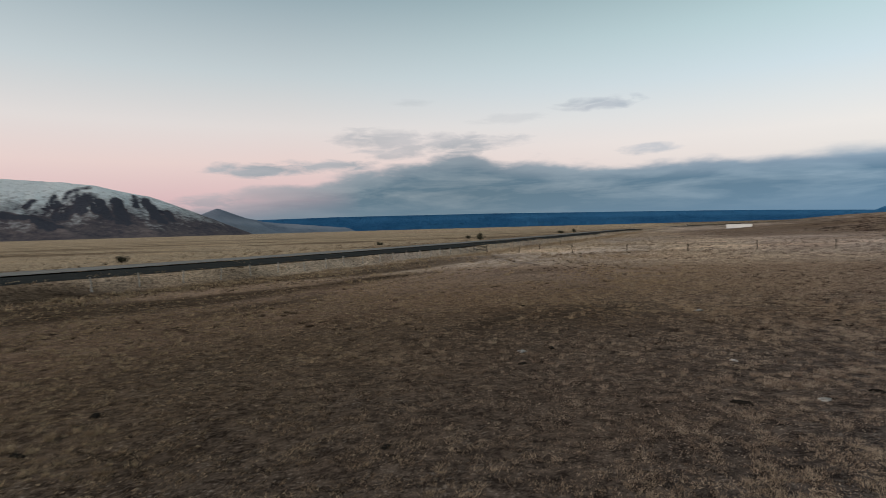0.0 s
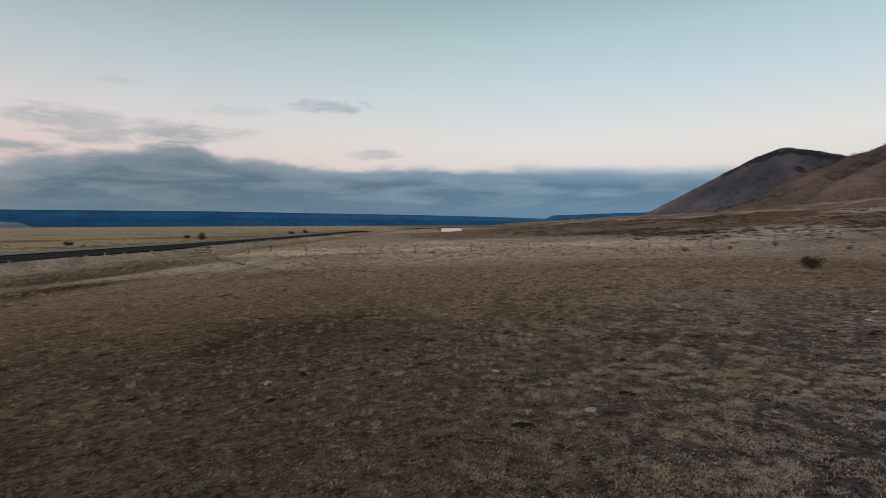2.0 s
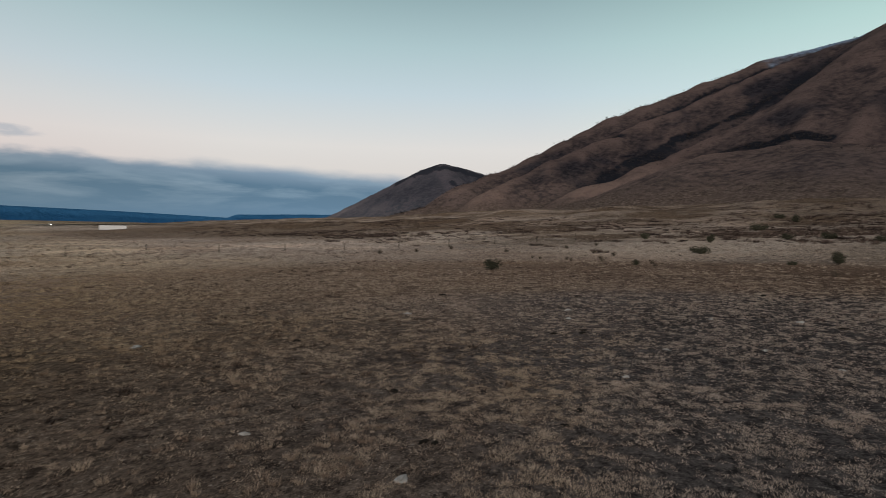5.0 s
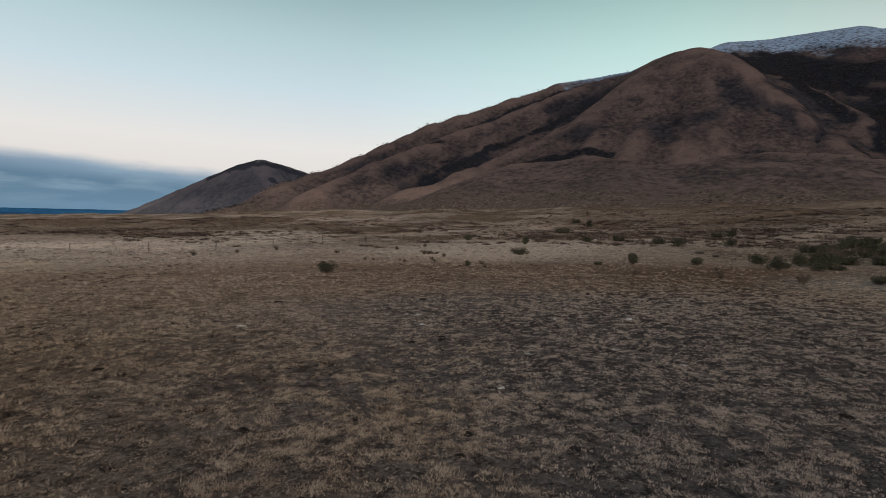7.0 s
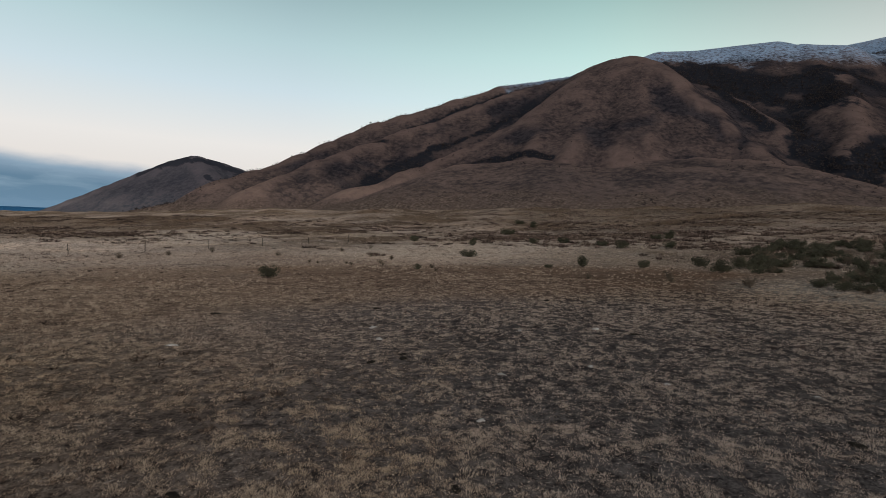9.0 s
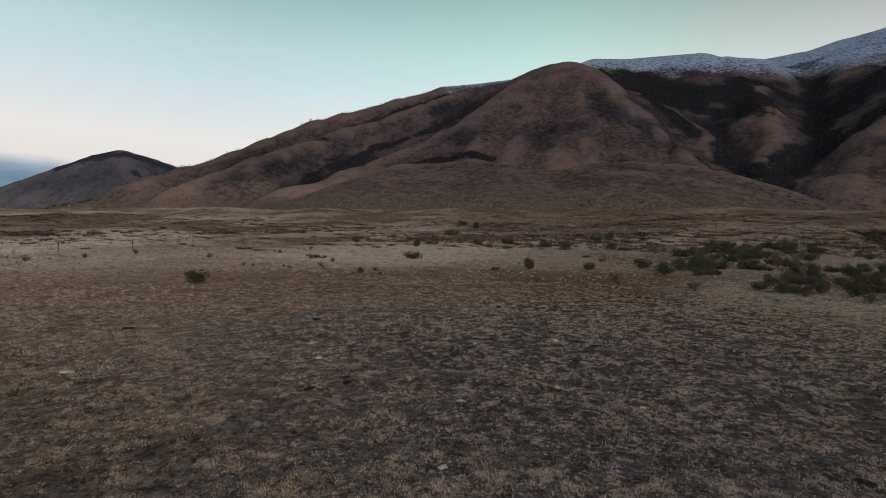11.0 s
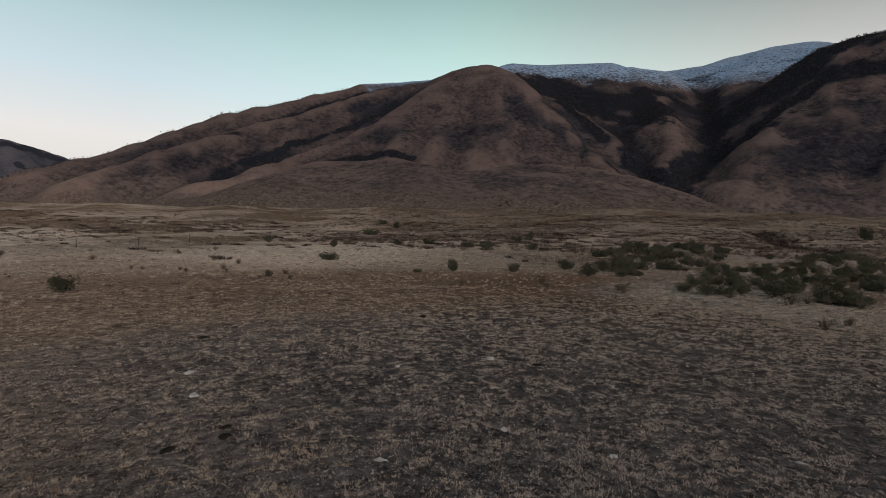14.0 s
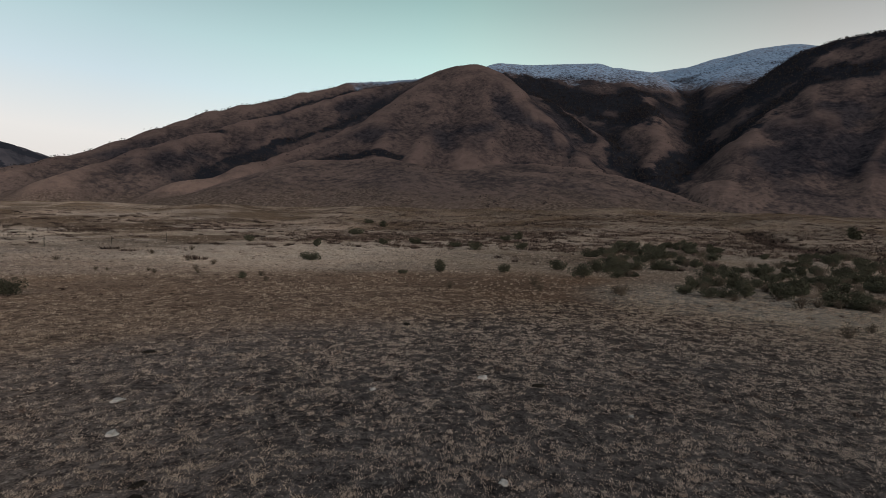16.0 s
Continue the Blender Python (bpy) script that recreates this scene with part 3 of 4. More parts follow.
        best = np.minimum(best, np.hypot(x - ax - t * (bx - ax), y - ay - t * (by - ay)))
    return best


def mountain_field(lines, bearings, distances, rough, seed, blend, size, crests):
    b, d = np.meshgrid(np.radians(bearings), distances, indexing="ij")
    x, y = d * np.sin(b), d * np.cos(b)
    # the skyline itself runs smooth; the slopes below it are worn into gullies that run downhill
    near = np.full(np.shape(x), 1e5)
    for line in crests:
        near = np.minimum(near, near_line(x, y, [point[:2] for point in line]))
    open_slope = smooth(0.15 * size, 2.2 * size, near)
    wx = x + fractal(x, y, size * 2.2, 4, seed) * size * 0.09 * open_slope
    wy = y + fractal(x, y, size * 2.2, 4, seed + 1) * size * 0.09 * open_slope
    fields = [ridge_height(wx, wy, line, slope, blunt) for line, slope, blunt in lines]
    stack = np.stack(fields)
    peak = stack.max(0)
    z = peak + blend * np.log(np.exp((stack - peak) / blend).sum(0)) - blend * 0.25
    across, along = b * distances[len(distances) // 2], d * 0.3
    bend = fractal(x, y, size * 3.0, 3, seed + 5) * size * 0.8
    gully = fractal(across + bend, along, size * 1.1, 5, seed + 2, 0.55)
    wear = smooth(0, 60, z) * (0.12 + 0.88 * open_slope) * (0.35 + 0.65 * smooth(70, 170, z))
    z = z - np.abs(gully) * rough * wear + rough * 0.25 * wear
    z = z + fractal(x, y, size * 0.35, 4, seed + 4) * rough * 0.12 * wear
    # where the slopes are dished, scrub finds water
    hollow = 0.3 * smooth(2.5, 9.0, blurred(z, 10, 5) - z) + 0.5 * smooth(3.0, 17.0, blurred(z, 26, 11) - z)
    hollow = np.clip(hollow, 0, 1) * smooth(15, 60, z) * (smooth(1950, 1850, d) if size < 100 else 1.0)
    z = np.maximum(z, -12.0)
    return x, y, z, hollow


def mountain(name, label, lines, mat, bearings, distances, rough, seed, blend=9.0, size=70.0, woods=(), carved=(), crests=(), frosted=()):
    x, y, z, hollow = mountain_field(lines, bearings, distances, rough, seed, blend, size, crests or [lines[0][0]])
    for line, deep, width in carved:
        z = z - deep * np.exp(-(near_line(x, y, line) / width) ** 2) * smooth(20, 70, z)
    ragged, torn_edge = fractal(x, y, 60.0, 5, seed + 6), fractal(x, y, 24.0, 4, seed + 7)
    bearing_of, reach = np.arctan2(x, y), np.hypot(x, y)
    streaks = fractal(bearing_of * 3000, reach * 0.16, 34.0, 5, seed + 8, 0.6)
    for line, width in woods:
        if size < 100:
            hollow = np.maximum(hollow, smooth(1.9, 0.1, near_line(x, y, line) / width + (0.95 * ragged if width > 40 else 0.75 * torn_edge)))
        else:
            hollow = np.maximum(hollow, 0.9 * smooth(2.1, 0.0, near_line(x, y, line) / (0.75 * width) + 1.3 * streaks + 0.4 * torn_edge))
    frost = np.zeros(np.shape(x))
    for line, width in frosted:
        frost = np.maximum(frost, smooth(1.5, 0.4, near_line(x, y, line) / width + 0.5 * torn_edge))
    # crests are paler: dry grass, with the relief's brighter edges painted into its colour
    knoll = np.clip(0.8 * smooth(0.6, 6.0, z - blurred(z, 12, 6)) + 0.15 * smooth(3.0, 14.0, z - blurred(z, 30, 14)), 0, 1) * smooth(10, 30, z)
    z[:, 0] = -12.0
    ob = mesh_object(name, np.stack([x, y, z], -1).reshape(-1, 3), grid_faces(*x.shape)[:, ::-1], mat, smooth_shade=True,
                     attributes=[("hollow", "FLOAT", hollow), ("knoll", "FLOAT", knoll), ("frost", "FLOAT", frost)])
    tagged(ob, label, "mountain", kind="structure")
    return x, y, z, hollow


# bearing, distance and height of crest points
MAIN_CREST = [(42, 880, 2), (47, 900, 9), (53.4, 955, 22), (59.1, 1012, 50), (62.5, 1061, 93), (65.4, 1111, 119), (69.9, 1171, 165), (72.7, 1210, 200), (75, 1245, 229), (77.2, 1280, 261), (79.9, 1320, 291), (85.3, 1409, 355), (89.9, 1478, 410), (94, 1507, 431), (97.2, 1477, 434), (99.5, 1416, 443), (100.9, 1376, 441), (102.6, 1341, 433), (104.4, 1325, 422)]
WEST_SPUR = [(95.7, 1447, 412), (91.1, 1398, 377), (87.6, 1328, 325), (82.6, 1239, 259), (79.9, 1200, 231), (76.7, 1140, 195), (73.7, 1090, 164), (70.8, 1041, 136), (67.6, 991, 102), (65, 941, 76)]
FRONT_SPUR = [(101.8, 1336, 423), (98.6, 1296, 385), (94.6, 1227, 313), (91.1, 1158, 252), (87.7, 1088, 196), (83.2, 1009, 151), (78.8, 930, 115), (74.7, 860, 77), (72.2, 810, 51)]
GORGE_SPUR = [(104.1, 1325, 420), (105.3, 1305, 400), (107.9, 1245, 347), (110.7, 1164, 277), (113.5, 1063, 206), (115.7, 983, 157), (116.9, 923, 127)]
SNOW_SHOULDER = [(102.8, 1706, 540), (105.1, 1755, 572), (108.5, 1805, 583), (111.8, 1804, 585), (114.5, 1803, 584), (116.7, 1783, 559), (119.2, 1802, 551), (121.7, 1832, 524)]
MIDDLE_SPUR = [(116.7, 1743, 540), (118.7, 1562, 431), (120.2, 1332, 310), (121, 1182, 230), (120.8, 1052, 166), (120.1, 952, 124)]
SNOW_SADDLE = [(118.3, 2252, 665), (120.8, 2252, 684), (123.2, 2251, 690), (126.4, 2251, 716), (129.3, 2250, 733), (131.4, 2250, 735), (134.8, 2249, 701)]
EAST_SPUR = [(135, 1329, 366), (133.2, 1279, 327), (131.3, 1220, 285), (128.5, 1110, 222), (126.1, 1011, 168), (124.7, 941, 137)]
EAST_CREST = [(160, 1500, 483), (146, 1450, 497), (138.7, 1450, 479), (135.4, 1470, 482), (133, 1500, 480), (130.8, 1480, 420), (129, 1420, 339)]
CONE_SPUR = [(60, 2200, 258), (61.5, 1950, 158), (60, 1750, 80), (56, 1600, 41)]
SNOWY = [(-62, 3500, 405), (-50, 3400, 356), (-43, 3300, 302), (-36.2, 3200, 277), (-32.6, 3100, 254), (-28.7, 3100, 210), (-26.5, 3100, 153), (-24, 3100, 101), (-20, 3100, 4)]
SNOWY_SPURA = [(-34.5, 3150, 258), (-32.5, 2850, 124), (-29.5, 2650, 50), (-27, 2500, 8)]
SNOWY_SPURB = [(-42, 3250, 280), (-39, 2850, 135), (-35, 2600, 50), (-33, 2450, 9)]
FAR_HILL = [(-27, 4100, 4), (-24, 4100, 104), (-22.3, 4100, 183), (-20.5, 4150, 131), (-18, 4200, 85), (-10, 4300, 30)]
PLATEAU = [(-32, 4600, 85), (-18.4, 4600, 109), (-10.7, 4550, 118), (5, 4500, 115), (23.5, 4500, 89), (30, 4500, 76), (38.9, 4500, 49)]
PLATEAU_EAST = [(37, 4650, 7), (39.5, 4650, 80), (47, 4650, 96), (70, 4650, 126)]
BENCH = [(74.5, 654, 37), (79.3, 663, 60), (81.9, 673, 76), (85.6, 692, 96), (88.4, 702, 99), (91.3, 712, 107), (93, 711, 110), (95.3, 711, 105), (97.7, 701, 93)]
BENCH_NEAR = [(95.6, 661, 87), (97.6, 651, 93), (99.9, 650, 97), (102.8, 640, 91), (105.7, 629, 86), (109.1, 618, 82), (112.5, 607, 76), (115.8, 597, 65)]
BENCH_EAST = [(101.8, 730, 104), (104.6, 729, 111), (108.1, 728, 113), (111.5, 718, 107), (114.3, 707, 104), (116.1, 697, 98), (118.5, 666, 82), (120.3, 626, 64), (122.6, 595, 45)]
CONE = [(46.6, 2308, 12), (47.4, 2298, 30), (50, 2278, 83), (52.6, 2258, 138), (55.3, 2237, 194), (57.7, 2217, 241), (59.4, 2207, 259), (61.7, 2227, 252), (64.9, 2266, 222), (69, 2326, 185)]
# stream beds: lines of bearing and distance
GORGE_BED = [(106.1, 1330), (109.6, 1230), (111.8, 1150), (114.1, 1080), (116, 1010), (117.5, 955), (119.9, 890), (121.8, 820)]
RAVINE_BED = [(123.2, 1760), (123.4, 1600), (123.6, 1350), (123.8, 1169), (124.1, 1000), (122.3, 880)]
WEST_BED = [(95.5, 1330), (93.6, 1265), (90.8, 1190), (87.4, 1120), (83.0, 1055), (78.9, 980), (75.8, 910)]
THIN_BED = [(90.5, 1410), (87.3, 1372), (82.5, 1287), (79.8, 1235)]
BAND_BED = [(71.3, 1112), (74.7, 1155), (77.8, 1140)]
HIGH_BED = [(107.5, 1460), (110.5, 1530), (115.2, 1420), (118.3, 1458)]
# where woody scrub stands: such lines and their half widths
WOODS = [([(76.5, 1010), (78.0, 1039), (80.5, 1082), (83.1, 1121), (85.8, 1159), (88.6, 1192), (90.8, 1244), (93.6, 1290)], 8), (THIN_BED, 5), (BAND_BED, 7),
         ([(86.4, 981), (88.6, 980), (90.9, 974), (93.1, 945), (94.3, 935)], 8),
         ([(106.5, 1500), (108.9, 1547), (111.7, 1529), (115.0, 1504), (118.3, 1492), (119.3, 1416)], 80), ([(111.8, 1452), (115.1, 1411), (117.8, 1355), (119.3, 1351)], 30),
         ([(108.3, 1575), (109.9, 1300), (111.7, 1225), (113.1, 1170), (114.5, 1140)], 16), ([(116.5, 1284), (116.7, 1113), (117.0, 1049), (118.9, 1008), (121.0, 975), (121.8, 880), (121.9, 800)], 16),
         ([(123.7, 1700), (123.7, 1531), (124.0, 1376), (123.7, 1288), (124.5, 1220), (123.3, 1132), (121.5, 1021), (121.0, 982)], 24),
         ([(160, 1430), (148, 1420), (137.7, 1430), (134.7, 1440), (132.7, 1440), (131.1, 1425), (129.0, 1398), (127.6, 1336), (125.8, 1344), (124.5, 1337)], 66),
         ([(136.8, 1293), (134.4, 1314), (132.4, 1295), (130.3, 1249), (128.6, 1191), (126.8, 1133), (125.0, 1171)], 30)]
BENCH_HOLLOW = [(72, 740), (80, 800), (93, 825), (105, 835), (113, 815), (118, 780), (122, 740)]
LOW_GULLY = [(100, 900), (101, 800), (99.5, 640), (100.5, 480)]
FACE_GULLIES = [[(101, 1180), (99.5, 1020), (98, 880)], [(96, 1120), (95, 980), (94.5, 880)], [(91, 1030), (89.5, 930), (88.5, 850)], [(105.5, 1180), (106.5, 1040), (107, 880)],
                [(109.5, 1080), (110.5, 960), (110.5, 850)], [(84, 960), (82.5, 880), (82, 800)], [(138, 1250), (136, 1080), (135, 930)], [(145, 1250), (141.5, 1050), (140, 880)]]
CARVED = [(GORGE_BED, 26, 42), (RAVINE_BED, 30, 48), (WEST_BED, 28, 26), (THIN_BED, 7, 16), (BAND_BED, 5, 14), (HIGH_BED, 10, 50),
          (BENCH_HOLLOW, 50, 52), (LOW_GULLY, 8, 30)] + [(line, 11, 26) for line in FACE_GULLIES]
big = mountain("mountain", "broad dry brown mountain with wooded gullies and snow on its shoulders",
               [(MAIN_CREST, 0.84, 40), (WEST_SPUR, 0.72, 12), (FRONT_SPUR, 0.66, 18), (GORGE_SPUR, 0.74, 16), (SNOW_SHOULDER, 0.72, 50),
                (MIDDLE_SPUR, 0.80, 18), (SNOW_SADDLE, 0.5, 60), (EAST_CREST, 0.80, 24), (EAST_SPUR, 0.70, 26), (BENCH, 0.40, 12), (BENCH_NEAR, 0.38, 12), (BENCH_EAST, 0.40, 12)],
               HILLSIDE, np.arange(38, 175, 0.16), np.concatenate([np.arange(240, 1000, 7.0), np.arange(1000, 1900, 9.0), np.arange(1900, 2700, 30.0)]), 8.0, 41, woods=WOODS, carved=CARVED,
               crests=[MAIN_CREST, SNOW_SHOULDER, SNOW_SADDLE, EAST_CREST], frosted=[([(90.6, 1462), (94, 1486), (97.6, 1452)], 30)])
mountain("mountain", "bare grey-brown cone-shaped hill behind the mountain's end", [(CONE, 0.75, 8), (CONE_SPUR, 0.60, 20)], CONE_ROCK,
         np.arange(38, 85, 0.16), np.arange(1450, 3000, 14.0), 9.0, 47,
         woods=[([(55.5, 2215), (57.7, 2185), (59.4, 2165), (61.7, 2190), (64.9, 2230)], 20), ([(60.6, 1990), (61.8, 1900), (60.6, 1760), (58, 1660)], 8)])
ROCK_RIBS = [([(-32.7, 3042), (-33.5, 3030), (-34.3, 2980), (-34.9, 2889), (-35.9, 2836)], 20), ([(-33.3, 2912), (-33.5, 2841), (-34.2, 2768), (-35.0, 2732)], 45),
             ([(-32.6, 2839), (-32.3, 2751)], 13), ([(-32.0, 2877), (-31.7, 2770), (-31.3, 2707)], 20), ([(-30.8, 2906), (-30.5, 2798), (-30.0, 2674)], 30),
             ([(-29.4, 3042), (-29.1, 2881)], 15), ([(-28.4, 3018), (-27.6, 2846), (-27.2, 2744)], 26), ([(-26.9, 2880), (-26.0, 2786)], 18),
             ([(-36.7, 2925), (-37.3, 2847)], 10), ([(-35.3, 2973), (-35.9, 2865)], 12), ([(-42, 2760), (-39.0, 2756), (-37.1, 2723), (-35.2, 2608)], 30)]
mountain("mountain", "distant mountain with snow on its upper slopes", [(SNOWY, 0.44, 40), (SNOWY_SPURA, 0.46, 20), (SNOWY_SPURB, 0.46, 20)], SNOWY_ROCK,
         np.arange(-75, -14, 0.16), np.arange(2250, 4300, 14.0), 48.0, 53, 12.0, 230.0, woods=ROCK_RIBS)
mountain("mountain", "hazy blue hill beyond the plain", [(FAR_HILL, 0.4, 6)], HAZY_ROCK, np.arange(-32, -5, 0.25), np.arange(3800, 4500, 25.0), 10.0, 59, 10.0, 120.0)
mountain("mountain", "long level plateau along the horizon, haze painted in as dark blue", [(PLATEAU, 0.5, 30), (PLATEAU_EAST, 0.5, 30)], FAR_ROCK,
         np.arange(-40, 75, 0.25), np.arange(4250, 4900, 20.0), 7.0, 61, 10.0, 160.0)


# ---- road ----
def road_point(s, side):
    """The plan place s metres along the road and side metres to the field's side of its middle."""
    aside = side + float(road_bend(min(s, 1500)))
    return (ROAD_AT[0] + ROAD_WAY[0] * s + ROAD_WAY[1] * aside, ROAD_AT[1] + ROAD_WAY[1] * s - ROAD_WAY[0] * aside)


def road_strip(name, label, sides, lift, mat):
    lengths = np.concatenate([np.arange(-260, 300, 6.0), np.arange(300, 1400, 25.0)])
    verts = []
    for s in lengths:
        for side in sides:
            x, y = road_point(float(s), side + 0.25 * math.sin(s * 0.13 + side))
            mx, my = road_point(float(s), -1.0)
            verts.append((x, y, float(land(mx, my)) + 1.2 + lift - 0.012 * abs(side - 1.0)))
    ob = mesh_object(name, verts, grid_faces(len(lengths), len(sides))[:, ::-1], mat, smooth_shade=True)
    return tagged(ob, label, name, kind="structure")


# asphalt is widened so its dark colour paints in the near bank's shade
road_strip("road", "two-lane dark asphalt road across the plain, with its shaded bank", (-3.2, -0.3, 2.6, 5.5, 8.4), 0.22, ASPHALT)
road_strip("road_shoulder", "pale gravel shoulder along the road", (-12.5, -7.4, -2.3), 0.36, GRAVEL)


def ground_z(x, y):
    return float(ground_height(x, y))


# ---- fences ----
def post_mesh(name, height, radius, mat, seed):
    rng = random.Random(seed)
    bm = bmesh.new()
    at = Vector((0, 0, -0.25))
    r = radius
    for k in range(3):
        up = Vector((rng.uniform(-0.015, 0.015), rng.uniform(-0.015, 0.015), at.z + (height + 0.25) / 3))
        rod(bm, at, up, r, r * 0.95, 7)
        at, r = up, r * 0.95
    data = bpy.data.meshes.new(name)
    bm.to_mesh(data)
    bm.free()
    data.materials.append(mat)
    return data


def fence(label, places, height, radius, mat, wires):
    """Posts at the given plan places, joined by sagging wires."""
    rng = random.Random(len(places))
    thing = tagged(new("fence"), label, "fence")
    x0, y0 = places[0]
    thing.location = (x0, y0, ground_z(x0, y0))
    forms = [post_mesh("post", height * f, radius, mat, k) for k, f in enumerate((1.0, 0.93, 1.06))]
    tops = []
    for x, y in places:
        post = new("post", rng.choice(forms))
        post.parent = thing
        post.location = Vector((x, y, ground_z(x, y))) - thing.location
        post.rotation_euler = (rng.uniform(-0.06, 0.06), rng.uniform(-0.06, 0.06), rng.uniform(0, 6))
        tops.append(post.location.copy())
    for level in wires:
        bm = bmesh.new()
        for a, b in zip(tops, tops[1:]):
            mid = (a + b) / 2 + Vector((0, 0, level * height - 0.04))
            rod(bm, a + Vector((0, 0, level * height)), mid, 0.004, 0.004, 3)
            rod(bm, mid, b + Vector((0, 0, level * height)), 0.004, 0.004, 3)
        part("wire", bm, WIRE, thing)
    return thing


fence("weathered grey wooden post and wire fence beside the road", [road_point(s, 11.4 + 0.2 * math.sin(s)) for s in np.arange(-75.0, 190.0, 4.5)],
      1.35, 0.07, POST_WOOD, (0.35, 0.65, 0.9))
fence("dark wooden post and wire fence across the open field", [(10 + 2.0 * k, 123 - 3.0 * k) for k in range(0, 4, 3)] +
      [(24 + 8.2 * k, 101 - 5.6 * k) for k in range(0, 12)], 1.45, 0.05, DARK_WOOD, (0.4, 0.9))
fence("dark wooden post and wire fence beyond the gate", [road_point(s, 24 - 0.06 * (s - 10)) for s in np.arange(20.0, 150.0, 27.0)],
      1.4, 0.07, DARK_WOOD, (0.4, 0.9))


def field_gate(x, y, turn):
    thing = tagged(new("gate"), "small dark wooden field gate in the fence", "gate")
    thing.matrix_world = pose(x, y, ground_z(x, y), 0, 0, turn)
    for side in (-1.6, 1.6):
        bm = bmesh.new()
        rod(bm, (side, 0, -0.3), (side, 0, 1.6), 0.09, 0.08, 8)
        part("gate_post", bm, DARK_WOOD, thing)
    for level in (0.3, 0.65, 1.0, 1.3):
        bm = bmesh.new()
        box(bm, (3.05, 0.04, 0.1), (0, 0, level), 0, 0.008)
        part("rail", bm, DARK_WOOD, thing)
    bm = bmesh.new()
    rod(bm, (-1.5, 0.03, 0.3), (1.5, 0.03, 1.3), 0.035, 0.035, 6)
    part("brace", bm, DARK_WOOD, thing)


field_gate(8.6, 124.5, 20)


# ---- trailer and car in the distance ----
def wheel(parent, at, radius, width):
    bm = bmesh.new()
    rod(bm, (0, -width / 2, 0), (0, width / 2, 0), radius, radius, 20)
    bmesh.ops.bevel(bm, geom=[e for e in bm.edges if abs(e.verts[0].co.y - e.verts[1].co.y) < 1e-4], offset=radius * 0.12, segments=2, affect="EDGES")
    hub = part("wheel", bm, RUBBER, parent)
    hub.location = at
    bm = bmesh.new()
    rod(bm, (0, -width / 2 - 0.01, 0), (0, width / 2 + 0.01, 0), radius * 0.55, radius * 0.55, 14)
    part("rim", bm, WIRE, hub)


def trailer(x, y, turn):
    thing = tagged(new("trailer"), "long white box trailer parked on the plain", "trailer")
    thing.matrix_world = pose(x, y, ground_z(x, y), 0, 0, turn)
    bm = bmesh.new()
    box(bm, (14.6, 2.5, 2.75), (0, 0, 2.35), 0, 0.06)
    part("body", bm, WHITE_WALL, thing)
    bm = bmesh.new()
    box(bm, (14.8, 2.56, 0.12), (0, 0, 3.79), 0, 0.03)
    part("roof", bm, DARK_ROOF, thing, "dark grey sheet roof")
    bm = bmesh.new()
    box(bm, (14.0, 1.1, 0.3), (0, 0, 0.83))
    part("chassis", bm, DARK_ROOF, thing)
    for k in (3.4, 4.6, 5.8, -5.4):
        for side in (-1.05, 1.05):
            wheel(thing, (k, side, 0.5), 0.5, 0.3)
    for side in (-0.9, 0.9):
        bm = bmesh.new()
        box(bm, (0.15, 0.15, 0.9), (-3.6, side, 0.45))
        part("landing_leg", bm, DARK_ROOF, thing)


trailer(190.6, 350.0, -28)


def car(x, y, z, turn):
    thing = tagged(new("car"), "white car with its headlamps lit on the road", "car")
    thing.matrix_world = pose(x, y, z, 0, 0, turn)
    bm = bmesh.new()
    box(bm, (1.8, 4.3, 0.65), (0, 0, 0.62), 0, 0.12)
    part("body", bm, CAR_PAINT, thing)
    bm = bmesh.new()
    box(bm, (1.6, 2.3, 0.6), (0, 0.2, 1.2), 0, 0.2)
    part("cabin", bm, GLASS, thing, "dark glazed cabin")
    for side in (-0.62, 0.62):
        bm = bmesh.new()
        rod(bm, (side, -2.12, 0.72), (side, -2.2, 0.72), 0.2, 0.2, 12)
        part("headlamp", bm, LAMP, thing, "lit headlamp")
        for along in (-1.35, 1.35):
            bm = bmesh.new()
            rod(bm, (side * 1.3 - 0.1, along, 0.32), (side * 1.3 + 0.1, along, 0.32), 0.32, 0.32, 16)
            part("wheel", bm, RUBBER, thing)


cx, cy = road_point(610, 1.5)
mx, my = road_point(610, -1.0)
car(cx, cy, float(land(mx, my)) + 1.42, -34)


# ---- bushes ----
def leaf_cloud(rng, lumps, count, size, flat=1.0):
    """Small leaf blades strewn through overlapping lumps (x, y, z, radius); three-cornered, each bent its own way."""
    pick = rng.integers(0, len(lumps), count)
    lump = np.asarray(lumps)[pick]
    way = rng.normal(size=(count, 3))
    way /= np.linalg.norm(way, axis=1)[:, None]
    reach = rng.uniform(0.35, 1.0, count) ** 0.45 * rng.uniform(0.8, 1.12, count)
    centre = lump[:, :3] + way * (lump[:, 3] * reach)[:, None] * np.array((1, 1, flat))
    centre[:, 2] = np.maximum(centre[:, 2], 0.03)
    a, b = rng.normal(size=(count, 3)), rng.normal(size=(count, 3))
    a /= np.linalg.norm(a, axis=1)[:, None]
    b /= np.linalg.norm(b, axis=1)[:, None]
    s = (size * rng.uniform(0.6, 1.4, count))[:, None]
    verts = np.stack([centre + a * s, centre - a * s * 0.4 + b * s * 0.6, centre - a * s * 0.5 - b * s * 0.6], 1).reshape(-1, 3)
    return verts, np.arange(count * 3).reshape(-1, 3)


